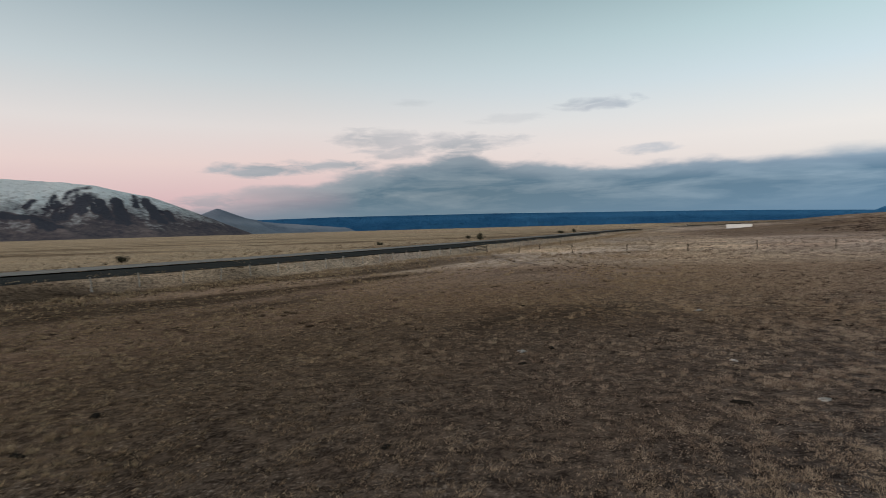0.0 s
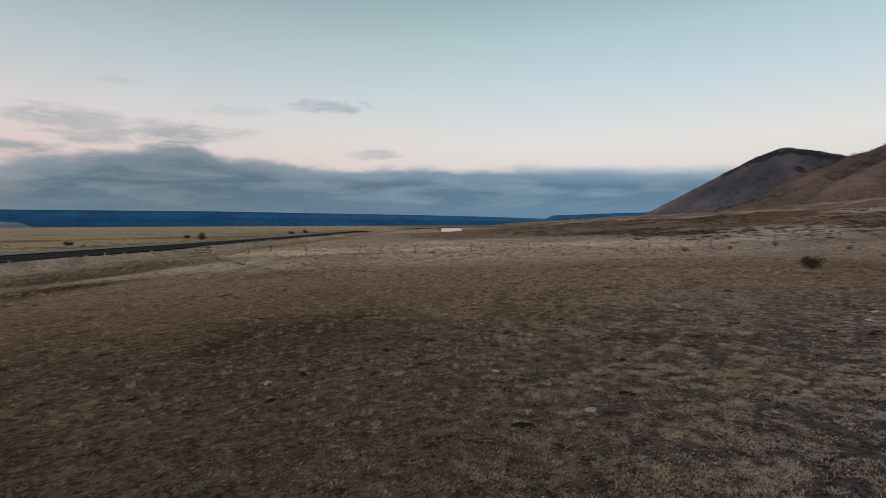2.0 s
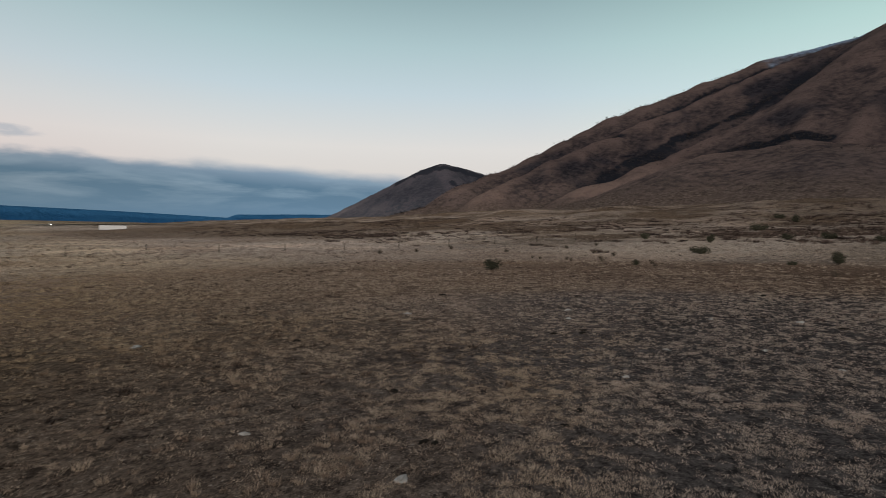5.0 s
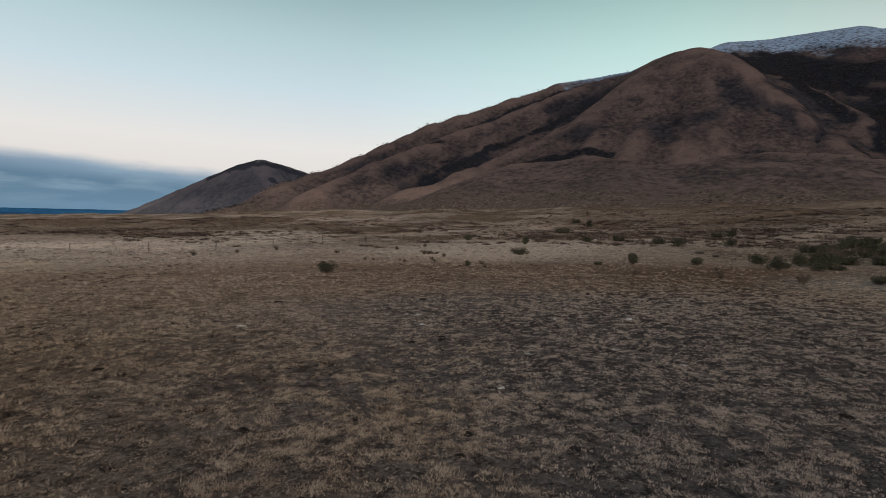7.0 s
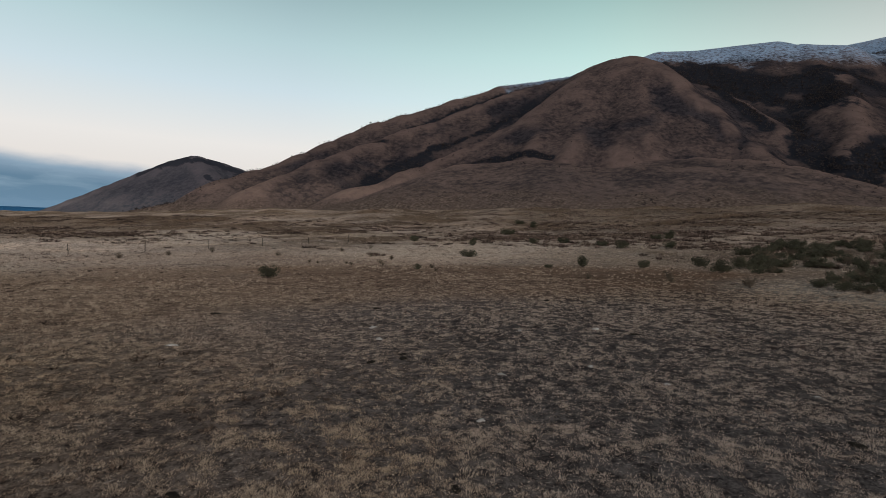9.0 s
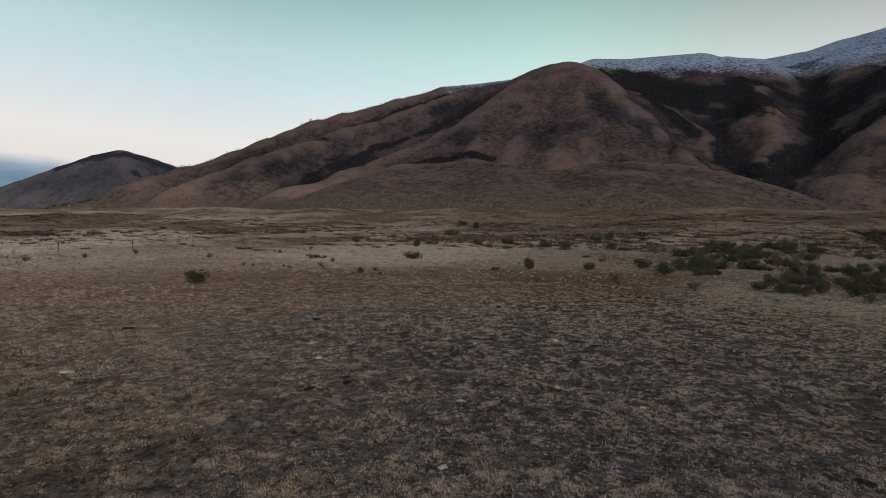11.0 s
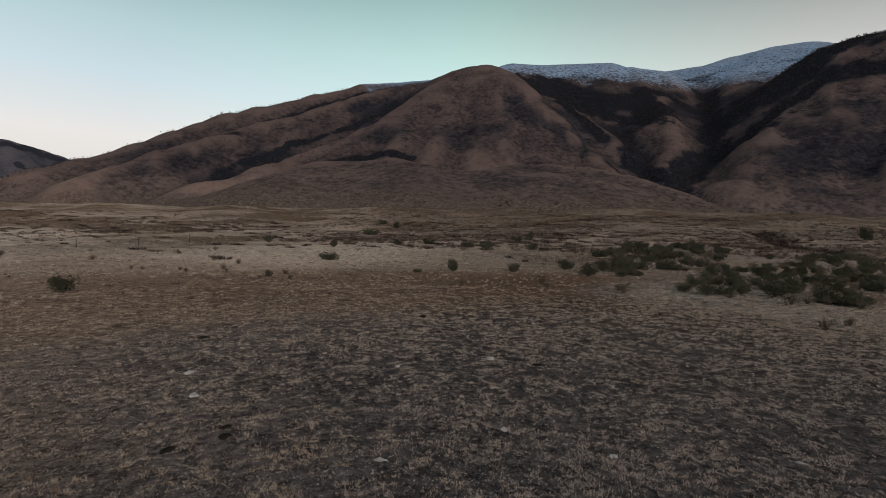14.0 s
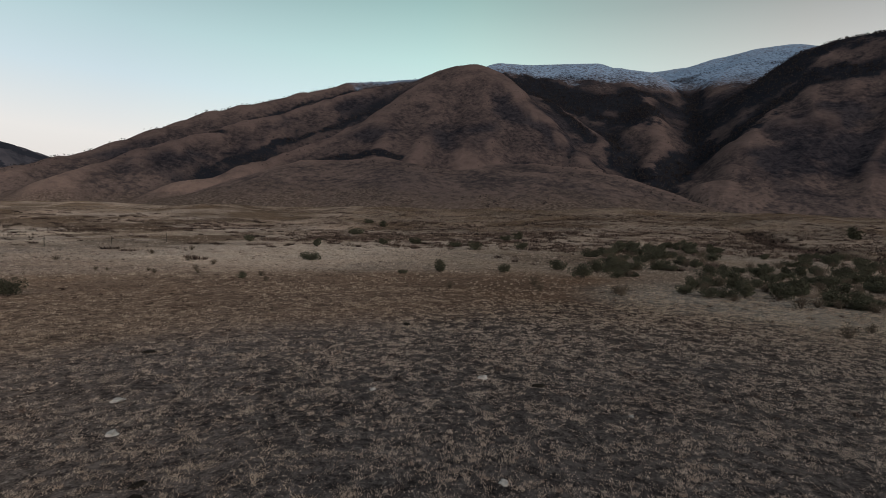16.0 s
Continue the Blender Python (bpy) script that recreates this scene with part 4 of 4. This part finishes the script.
def bush(label, seed, width, height, leaves, leaf_size, leaf_mat, stems, group):
    """A shrub at the origin: forked stems from one foot, and foliage in lumps at their ends."""
    rng = np.random.default_rng(seed)
    thing = tagged(new("bush"), label, "bush", group)
    lumps = []
    for k in range(stems):
        bm = bmesh.new()
        a = 2 * math.pi * (k + rng.uniform(-0.3, 0.3)) / stems
        lean = rng.uniform(0.15, 1.0)
        tip = Vector((math.cos(a) * lean * width * 0.42, math.sin(a) * lean * width * 0.42, height * rng.uniform(0.45, 0.85) * (1.15 - 0.4 * lean)))
        knee = tip * 0.5 + Vector((rng.uniform(-0.08, 0.08), rng.uniform(-0.08, 0.08), 0.12))
        rod(bm, (0, 0, -0.1), knee, 0.03, 0.02, 5)
        rod(bm, knee, tip, 0.02, 0.008, 4)
        for j in range(2):
            end = tip + Vector((rng.uniform(-0.3, 0.3) * width * 0.4, rng.uniform(-0.3, 0.3) * width * 0.4, height * rng.uniform(0.05, 0.25)))
            rod(bm, knee.lerp(tip, 0.6), end, 0.012, 0.004, 3)
        part("stem", bm, BARK, thing)
        lumps.append((tip.x, tip.y, tip.z * 0.9, width * rng.uniform(0.13, 0.24)))
        lumps.append((tip.x * 0.7, tip.y * 0.7, tip.z * 0.5, width * rng.uniform(0.14, 0.22)))
    verts, faces = leaf_cloud(rng, lumps, leaves, leaf_size, 0.8)
    mesh_object("foliage", verts, faces, leaf_mat, thing)
    return thing


DENSE = [bush("dense dark green evergreen bush on the dry pasture", 70 + k, 1.9, h, 2200, 0.06, LEAF, 8, "dark bushes on the pasture") for k, h in enumerate((1.15, 0.95, 1.35))]
TWIGGY = [bush("leafless grey-brown twiggy shrub on the dry pasture", 80 + k, 1.6, h, 600, 0.045, TWIG, 9, "twiggy shrubs on the pasture") for k, h in enumerate((1.1, 0.8))]
used = set()


def put_bush(forms, k, x, y, size, squash=1.0):
    form = forms[k % len(forms)]
    turn = (k * 137.5) % 360
    m = pose(x, y, ground_z(x, y) - 0.02, 0, 0, turn)
    if form in used:
        ob = copy_thing(form, m)
    else:
        used.add(form)
        ob = form
        ob.matrix_basis = m
    ob.scale = (size, size, size * squash)
    return ob


# single dark bushes, then small brown ones, by plan place and size
for k, (x, y, size) in enumerate([(45.4, 27.0, 1.0), (78.9, 12.8, 1.25), (63.2, -0.2, 1.0), (63.2, -6.6, 0.85), (62.2, 3.5, 0.5), (56.4, 16.6, 0.5), (99.5, -20.5, 1.3),
                                  (124.0, -25, 1.5), (124.5, -28, 1.6), (97.6, -12, 1.4), (104.4, -10, 1.2), (104.5, 13.2, 1.2), (118.2, 26.3, 1.3), (146, 6, 2.0), (186, -3, 1.8),
                                  (66.3, -13.3, 1.1), (216, 0, 2.0), (123, -111, 2.6), (110, 2, 1.2), (112, -4, 1.4), (18, 262, 2.6), (14, 300, 1.8), (92, 424, 2.8), (106, 440, 2.6), (-72, 122, 1.6), (-26, 225, 1.7)]):
    put_bush(DENSE, k, x, y, size)
for k, (x, y, size) in enumerate([(58.2, 15.4, 0.6), (71, 22, 0.7), (64.4, 22, 0.6), (63, 28.8, 0.5), (64.4, 30.3, 0.45), (63.6, 25.7, 0.45), (74.1, 38.0, 0.75), (76.6, 25.9, 0.7),
                                  (81, 50.9, 0.9), (73, 52.7, 0.8), (65.2, 54.1, 0.9), (86.3, 32.8, 0.8), (93.9, 30, 0.8), (50.2, 1.3, 0.7), (45.8, -9.6, 0.95), (48.9, -5.0, 0.8),
                                  (31.7, -12.5, 0.75), (32.8, -15.0, 0.6), (52.3, -5.8, 0.9), (47.1, -9.9, 0.8), (61.0, 21, 0.5), (61.6, 24.6, 0.5), (55.1, 14.7, 0.4)]):
    put_bush(TWIGGY, k, x, y, size)

# thicket along the hollow: banks of bushes (middle, half length and breadth, turn, count, size)
rng = random.Random(7)
for bx, by, half_long, half_wide, turn, count, size in [(87, -37.5, 28, 8.5, -38, 84, 1.3), (63, -17.5, 8, 3.5, -40, 17, 1.1), (58, -38, 22, 8.5, -56, 70, 1.2), (47, -17, 5.5, 2.4, -35, 11, 0.95),
                                                        (44, -26, 9, 4.0, -62, 24, 1.05), (40, -33, 7, 5, -75, 12, 1.1), (79, -56, 10, 5, -60, 14, 1.25)]:
    for k in range(count):
        a, d = rng.uniform(0, 2 * math.pi), math.sqrt(rng.random())
        lx, ly = math.cos(a) * d * half_long, math.sin(a) * d * half_wide
        c, s = math.cos(radians(turn)), math.sin(radians(turn))
        put_bush(DENSE if rng.random() < 0.62 else TWIGGY, rng.randrange(999), bx + lx * c - ly * s, by + lx * s + ly * c, size * rng.uniform(0.6, 1.25), rng.uniform(0.7, 1.0))


# ---- dung pats and stones ----
def pat_mesh(seed):
    rng = random.Random(seed)
    bm = bmesh.new()
    bmesh.ops.create_cone(bm, cap_ends=True, segments=18, radius1=0.5, radius2=0.36, depth=0.16)
    for v in bm.verts:
        a = math.atan2(v.co.y, v.co.x)
        f = 1 + 0.22 * math.sin(2 * a + seed) + 0.12 * math.sin(5 * a + 2 * seed) + rng.uniform(-0.05, 0.05)
        v.co.x, v.co.y = v.co.x * f, v.co.y * f * 0.8
        v.co.z += rng.uniform(-0.025, 0.025)
    data = bpy.data.meshes.new("dung_pat")
    bm.to_mesh(data)
    bm.free()
    data.materials.append(DUNG)
    return data


def stone_mesh(seed):
    rng = random.Random(seed)
    bm = bmesh.new()
    bmesh.ops.create_icosphere(bm, subdivisions=2, radius=0.5)
    for v in bm.verts:
        v.co *= 0.85 + 0.7 * noise.noise(v.co * 2.3 + Vector((seed, 0, 0))) + 0.25 * noise.noise(v.co * 6.0 + Vector((0, seed, 0)))
        v.co.z *= 0.62
        v.co.x *= 1.3
    data = bpy.data.meshes.new("stone")
    bm.to_mesh(data)
    bm.free()
    data.materials.append(STONE)
    return data


PATS, STONES = [pat_mesh(k) for k in range(5)], [stone_mesh(k) for k in range(5)]


def strew(name, forms, label, group, places, sink):
    rng = random.Random(len(places))
    for x, y, size in places:
        ob = tagged(new(name, rng.choice(forms)), label, name.replace("_", " "), group)
        ob.matrix_basis = pose(x, y, ground_z(x, y) + sink * size, 0, 0, rng.uniform(0, 360))
        ob.scale = (size, size * rng.uniform(0.7, 1.0), size * rng.uniform(0.6, 0.9))


strew("dung_pat", PATS, "dark dried cattle dung pat on the pasture", "dung pats on the pasture",
      [(6.1, 11.1, 0.40), (-7.7, 11.8, 0.36), (-7.7, 9.6, 0.34), (-1.1, 9.5, 0.22), (2.2, 15.4, 0.30), (3.4, 17.3, 0.34), (11.6, 13.9, 0.28), (9.25, 11.6, 0.25), (20.8, 11.9, 0.35),
       (11.3, 9.6, 0.22), (12.3, 9.6, 0.25), (15.1, 1.9, 0.42), (20.2, 12.8, 0.34), (21.3, 12.0, 0.32), (9.3, 11.4, 0.2), (26, 3.5, 0.4), (14.5, 20, 0.35), (19, 27, 0.4),
       (4, 28, 0.4), (-6, 24, 0.4), (31, 15, 0.5), (36, 6, 0.5), (28, 22, 0.45)], 0.05)
strew("stone", STONES, "pale weathered stone lying in the grass", "stones on the pasture",
      [(7.8, 11.1, 0.22), (23.7, 13.3, 0.26), (19.3, 8.8, 0.2), (25.9, 14.0, 0.3), (27, 4.8, 0.3), (26.2, 8.0, 0.2), (2.4, 16.9, 0.25), (7.9, 14.8, 0.18), (11.2, 23.9, 0.3), (20.6, 6.1, 0.2),
       (15.5, 9.3, 0.16), (19.1, 4.3, 0.2), (21.2, 19.9, 0.3), (23.4, 2.2, 0.15), (18.4, 0.8, 0.16)], 0.1)


# ---- grass and scrub ----
def blades(rng, x, y, tone, count, height, spread, width, splay=1.0):
    """Tufts at x, y: count pointed blades each, splayed from the foot. Arrays per tuft: tone, height, spread, width."""
    m = len(x)
    z = ground_height(x, y)
    rep = np.repeat(np.arange(m), count)
    a = rng.uniform(0, 2 * np.pi, m * count)
    d = np.sqrt(rng.random(m * count)) * spread[rep]
    fx, fy = x[rep] + np.cos(a) * d * 0.6, y[rep] + np.sin(a) * d * 0.6
    h = height[rep] * rng.uniform(0.45, 1.1, m * count)
    lean = rng.uniform(0.15, 1.5, m * count) * h * splay
    b = a + rng.uniform(-0.9, 0.9, m * count)
    tx, ty = fx + np.cos(b) * lean, fy + np.sin(b) * lean
    c = rng.uniform(0, 2 * np.pi, m * count)
    w = width[rep] * 0.5
    foot = z[rep] - 0.02
    verts = np.stack([np.stack([fx + np.cos(c) * w, fy + np.sin(c) * w, foot], -1), np.stack([fx - np.cos(c) * w, fy - np.sin(c) * w, foot], -1),
                      np.stack([tx, ty, foot + 0.02 + h], -1)], 1).reshape(-1, 3)
    shade = np.clip(tone[rep] + rng.normal(0, 0.10, m * count), 0, 1)
    return verts, np.repeat(shade, 3)


def grass(name, label, layers):
    verts, tones = zip(*layers)
    verts, tones = np.concatenate(verts), np.concatenate(tones)
    bleach = np.maximum(0.85 * worn(verts[:, 0], verts[:, 1]), 0.8 * smooth(-10, 16, 0.94 * verts[:, 0] - 0.34 * verts[:, 1] + 9 * fractal(verts[:, 0], verts[:, 1], 14.0, 3, 93)))
    bleach = bleach * (1 - 0.3 * rusty(verts[:, 0], verts[:, 1]))
    ob = mesh_object(name, verts, np.arange(len(verts)).reshape(-1, 3), GRASS, attributes=[("tone", "FLOAT", tones), ("bleach", "FLOAT", bleach)])
    return tagged(ob, label, "grass", kind="stuff")


def sector(rng, count, near, far, power=1.0):
    """Plan places strewn over the part of the field that lies ahead and to the right, thinning outwards."""
    r = near + (far - near) * rng.random(count) ** power
    early = rng.random(count) < 0.42
    between = (rng.random(count) < 0.09) & (near < 6)
    a = np.radians(np.where(early, rng.uniform(-47, 55, count), rng.uniform(5, 150, count)))
    r, a = np.where(between, 6.5 * np.sqrt(rng.random(count)), r), np.where(between, rng.uniform(0, 2 * np.pi, count), a)
    early = early & ~between
    return np.where(early, 0, 9) + r * np.sin(a), np.where(early, 1, 7) + r * np.cos(a)


rng = np.random.default_rng(5)
# cropped turf close by
x, y = sector(rng, 270000, 5.0, 36.0, 0.8)
crisp = 0.4 + 0.6 * np.maximum(worn(x, y), 0.7 * smooth(3, 8, x) * smooth(24, 14, y))
clump = fractal(x, y, 0.34, 3, 71, 0.6)
patchy = fractal(x, y, 2.4, 4, 73)
keep = clump + 0.16 * patchy + rng.normal(0, 0.2, len(x)) > -0.22 + 0.22 * crisp + 0.8 * trails(x, y)
x, y, patchy, clump, crisp = x[keep], y[keep], patchy[keep], clump[keep], crisp[keep]
tone = np.clip(0.50 + 0.15 * worn(x, y) + 0.15 * pale(x, y) - 0.05 * darker_turf(x, y) - 0.2 * trails(x, y) + 0.12 * paler_north(x, y) + 0.88 * crisp * clump + 0.18 * patchy + rng.normal(0, 0.17, len(x)), 0, 1)
turf = blades(rng, x, y, tone, 7, np.clip(0.036 + 0.026 * clump, 0.018, 0.075), np.full(len(x), 0.062), np.full(len(x), 0.012), 1.15)
x, y = sector(rng, 90000, 28.0, 90.0, 0.9)
clump = fractal(x, y, 0.9, 2, 71)
patchy = fractal(x, y, 7.0, 4, 73)
keep = clump + 0.8 * patchy + rng.normal(0, 0.2, len(x)) > -0.1 + 0.25 * rusty(x, y) + 1.6 * trails(x, y)
x, y, patchy, clump = x[keep], y[keep], patchy[keep], clump[keep]
tone = np.clip(0.52 + 0.12 * paler_north(x, y) + 0.3 * pale(x, y) - 0.16 * rusty(x, y) - 0.34 * trails(x, y) + 0.34 * clump + 0.24 * patchy + rng.normal(0, 0.18, len(x)), 0, 1)
turf_far = blades(rng, x, y, tone, 6, np.clip(0.06 + 0.035 * clump, 0.03, 0.12), np.full(len(x), 0.2), np.full(len(x), 0.045), 0.8)
# pale dead rosettes, thickest where the turf is worn
x, y = sector(rng, 150000, 5.0, 42.0, 0.75)
bare = worn(x, y)
keep = fractal(x, y, 0.42, 2, 98) + 0.5 * fractal(x, y, 3.6, 4, 99) + rng.normal(0, 0.22, len(x)) > 0.55 - 0.62 * bare
x, y, bare = x[keep], y[keep], bare[keep]
size = rng.uniform(0.6, 1.4, len(x)) * (1 + 0.9 * smooth(10, 30, np.hypot(x - 8, y - 5)))
rosettes = blades(rng, x, y, np.clip(rng.normal(0.90, 0.12, len(x)) - 0.14 * (1 - bare), 0, 1), 7, 0.026 * size, 0.045 * size, 0.025 * size, 1.4)
grass("short_grass", "short cropped dry grass over the pasture", [turf, turf_far, rosettes])


def litter(rng, x, y, size, tone):
    """Flat scraps of dead grass and dry leaves lying on the soil."""
    m = len(x)
    z = ground_height(x, y) + rng.uniform(0.004, 0.03, m)
    a = rng.uniform(0, 2 * np.pi, m)
    corners = []
    for turn, reach in ((0.0, 1.0), (2.3, 0.55), (3.9, 0.6)):
        corners.append(np.stack([x + np.cos(a + turn) * size * reach, y + np.sin(a + turn) * size * reach, z + rng.uniform(-0.2, 0.35, m) * size], -1))
    return np.stack(corners, 1).reshape(-1, 3), np.repeat(np.clip(tone, 0, 1), 3)


x, y = sector(rng, 170000, 5.0, 30.0, 0.8)
keep = fractal(x, y, 0.5, 2, 75) + 0.8 * fractal(x, y, 4.0, 3, 76) + rng.normal(0, 0.3, len(x)) > 0.1
x, y = x[keep], y[keep]
near_scraps = litter(rng, x, y, rng.uniform(0.012, 0.035, len(x)), rng.normal(0.66, 0.22, len(x)) - 0.2 * darker_turf(x, y))
x, y = sector(rng, 90000, 27.0, 75.0, 0.9)
keep = fractal(x, y, 1.5, 2, 75) + 0.8 * fractal(x, y, 7.0, 3, 76) + rng.normal(0, 0.3, len(x)) > 0.0
x, y = x[keep], y[keep]
far_scraps = litter(rng, x, y, rng.uniform(0.04, 0.10, len(x)), rng.normal(0.70, 0.2, len(x)) - 0.3 * trails(x, y) - 0.14 * rusty(x, y))
grass("grass_litter", "pale dead grass litter lying on the soil", [near_scraps, far_scraps])
# pale tussocks standing above it
x, y = sector(rng, 14000, 5.0, 75.0, 0.85)
keep = fractal(x, y, 3.5, 3, 77) + 0.5 * fractal(x, y, 18.0, 2, 79) + 0.2 * smooth(5, 30, y) > 0.3
x, y = x[keep], y[keep]
size = rng.uniform(0.5, 1.3, len(x)) ** 1.6
trodden = smooth(26, 16, np.hypot(x - 24, y + 2))
size = size * (1 - 0.45 * trodden)
tussock = blades(rng, x, y, np.clip(rng.normal(0.86, 0.13, len(x)) - 0.12 * trodden - 0.12 * darker_turf(x, y), 0, 1), 40, 0.125 * size, 0.13 * size, np.full(len(x), 0.014), 0.55)
grass("tussock_grass", "pale straw tussocks scattered over the pasture", [tussock])
# tall bleached grass on the verge
s, side = rng.uniform(-90, 420, 7000), rng.normal(16.0, 2.4, 7000)
aside = side + road_bend(s)
x, y = ROAD_AT[0] + ROAD_WAY[0] * s + ROAD_WAY[1] * aside, ROAD_AT[1] + ROAD_WAY[1] * s - ROAD_WAY[0] * aside
verge = blades(rng, x, y, np.clip(rng.normal(0.8, 0.15, len(x)), 0, 1), 9, rng.uniform(0.12, 0.4, len(x)), np.full(len(x), 0.35), np.full(len(x), 0.06))
s, side = rng.uniform(-120, 600, 7000), -9 - rng.exponential(22, 7000)
aside = side + road_bend(s)
x, y = ROAD_AT[0] + ROAD_WAY[0] * s + ROAD_WAY[1] * aside, ROAD_AT[1] + ROAD_WAY[1] * s - ROAD_WAY[0] * aside
beyond = blades(rng, x, y, np.clip(rng.normal(0.55, 0.25, len(x)), 0, 1), 9, rng.uniform(0.25, 0.7, len(x)), np.full(len(x), 0.5), np.full(len(x), 0.1))
grass("verge_grass", "tall bleached grass along the road", [verge, beyond])
# low brown scrub dotted up the slope
x, y = sector(rng, 60000, 60.0, 420.0, 0.9)
u = 0.94 * x - 0.34 * y
keep = (fractal(x, y, 26.0, 4, 83) + 0.3 * rng.normal(size=len(x)) > 0.18) & (u > 64 + 40 * rng.random(len(x)))
x, y = x[keep], y[keep]
slope_scrub = blades(rng, x, y, np.clip(rng.normal(0.29, 0.11, len(x)), 0, 1), 10, rng.uniform(0.15, 0.4, len(x)), rng.uniform(0.5, 1.6, len(x)), np.full(len(x), 0.25), 1.5)
x, y = sector(rng, 17000, 70.0, 420.0, 0.9)
pale_slope = blades(rng, x, y, np.clip(rng.normal(0.6, 0.2, len(x)), 0, 1), 8, rng.uniform(0.12, 0.3, len(x)), rng.uniform(0.3, 0.7, len(x)), np.full(len(x), 0.12))
x, y = sector(rng, 9000, 16.0, 95.0, 0.9)
keep = fractal(x, y, 9.0, 3, 87) + 0.5 * rng.normal(size=len(x)) > 0.35
x, y = x[keep], y[keep]
dark_tufts = blades(rng, x, y, np.clip(rng.normal(0.16, 0.10, len(x)), 0, 1), 22, rng.uniform(0.05, 0.16, len(x)), rng.uniform(0.10, 0.32, len(x)), np.full(len(x), 0.035), 1.2)
legs = [(a, b) for line in CREEKS for a, b in zip(line, line[1:])]
x, y = np.array([(a[0] + (b[0] - a[0]) * f, a[1] + (b[1] - a[1]) * f) for a, b in legs for f in rng.uniform(0, 1, 70)]).T
x, y = x + rng.normal(0, 1.8, len(x)), y + rng.normal(0, 1.8, len(x))
creek_scrub = blades(rng, x, y, np.clip(rng.normal(0.2, 0.12, len(x)), 0, 1), 18, rng.uniform(0.3, 0.9, len(x)), rng.uniform(0.6, 1.8, len(x)), np.full(len(x), 0.25), 1.0)
# low cushions of brown scrub, some grown together into long mats
x, y = sector(rng, 9500, 60.0, 330.0, 0.9)
u = 0.94 * x - 0.34 * y
keep = (fractal(x, y, 30.0, 4, 95) + 0.3 * rng.normal(size=len(x)) > 0.2) & (u > 58 + 40 * rng.random(len(x)))
x, y = x[keep], y[keep]
reach = rng.uniform(0.5, 1.5, len(x)) ** 1.8
cushions = blades(rng, x, y, np.clip(rng.normal(0.24, 0.09, len(x)), 0, 1), 60, 0.24 + 0.2 * reach, 1.7 * reach, np.full(len(x), 0.17), 0.7)
# straw tufts that catch the light among them
x, y = sector(rng, 9000, 45.0, 200.0, 0.9)
keep = fractal(x, y, 12.0, 3, 109) + 0.3 * rng.normal(size=len(x)) > 0.25
x, y = x[keep], y[keep]
straw_tufts = blades(rng, x, y, np.clip(rng.normal(0.85, 0.1, len(x)), 0, 1), 14, rng.uniform(0.12, 0.32, len(x)), rng.uniform(0.15, 0.5, len(x)), np.full(len(x), 0.07), 0.6)
# hummocky ground below the bench: close-set dark mats with straw between
x, y = sector(rng, 30000, 85.0, 300.0, 0.9)
u = 0.94 * x - 0.34 * y
keep = (smooth(10, -20, y - 0.12 * x + 14 * fractal(x, y, 50.0, 3, 101)) > rng.random(len(x))) & (fractal(x, y, 7.0, 2, 102) > -0.1) & (u > 95)
x, y = x[keep], y[keep]
hummocks = blades(rng, x, y, np.clip(rng.normal(0.34, 0.10, len(x)), 0, 1), 16, rng.uniform(0.2, 0.45, len(x)), rng.uniform(0.5, 1.1, len(x)), np.full(len(x), 0.2), 0.8)
grass("slope_scrub", "low brown scrub and tussocks up the slope", [slope_scrub, pale_slope, dark_tufts, creek_scrub, cushions, straw_tufts, hummocks])

# woody scrub in the mountain's gullies
x, y, z, hollow = big
rng = np.random.default_rng(11)
flat_index = np.arange(x.size)
b_cells, d_cells = x.shape
weight = (hollow.ravel() > 0.3) * hollow.ravel() ** 2.5 * np.hypot(x, y).ravel() * (z.ravel() > 35)
gullies = rng.choice(flat_index, 15000, p=weight / weight.sum())
dotted = (fractal(x, y, 90.0, 4, 91).ravel() > 0.3) * np.hypot(x, y).ravel() * (z.ravel() > 30) * (z.ravel() < 430)
open_slope = rng.choice(flat_index, 4000, p=dotted / dotted.sum())
on_crest = np.minimum(near_line(x, y, [point[:2] for point in MAIN_CREST]), near_line(x, y, [point[:2] for point in EAST_CREST])).ravel() < 12
crest_trees = rng.choice(flat_index, 900, p=on_crest / on_crest.sum())
spots = np.concatenate([gullies, open_slope, crest_trees])
px, py, pz = x.ravel()[spots], y.ravel()[spots], z.ravel()[spots]
px, py = px + rng.uniform(-5, 5, len(px)), py + rng.uniform(-5, 5, len(px))
count = 10
rep = np.repeat(np.arange(len(px)), count)
size = rng.uniform(1.1, 3.0, len(px))
size[len(gullies):len(gullies) + len(open_slope)] *= 0.6
size[-len(crest_trees):] *= 0.75
verts, faces = leaf_cloud(rng, [(0, 0, 0.6, 1.0)], len(rep), 0.55, 0.9)
verts = verts.reshape(-1, 3, 3) * size[rep][:, None, None] + np.stack([px, py, pz], -1)[rep][:, None, :]
tagged(mesh_object("mountain_scrub", verts.reshape(-1, 3), faces, SCRUB), "dark woody scrub filling the mountain's gullies", "scrub", kind="stuff")
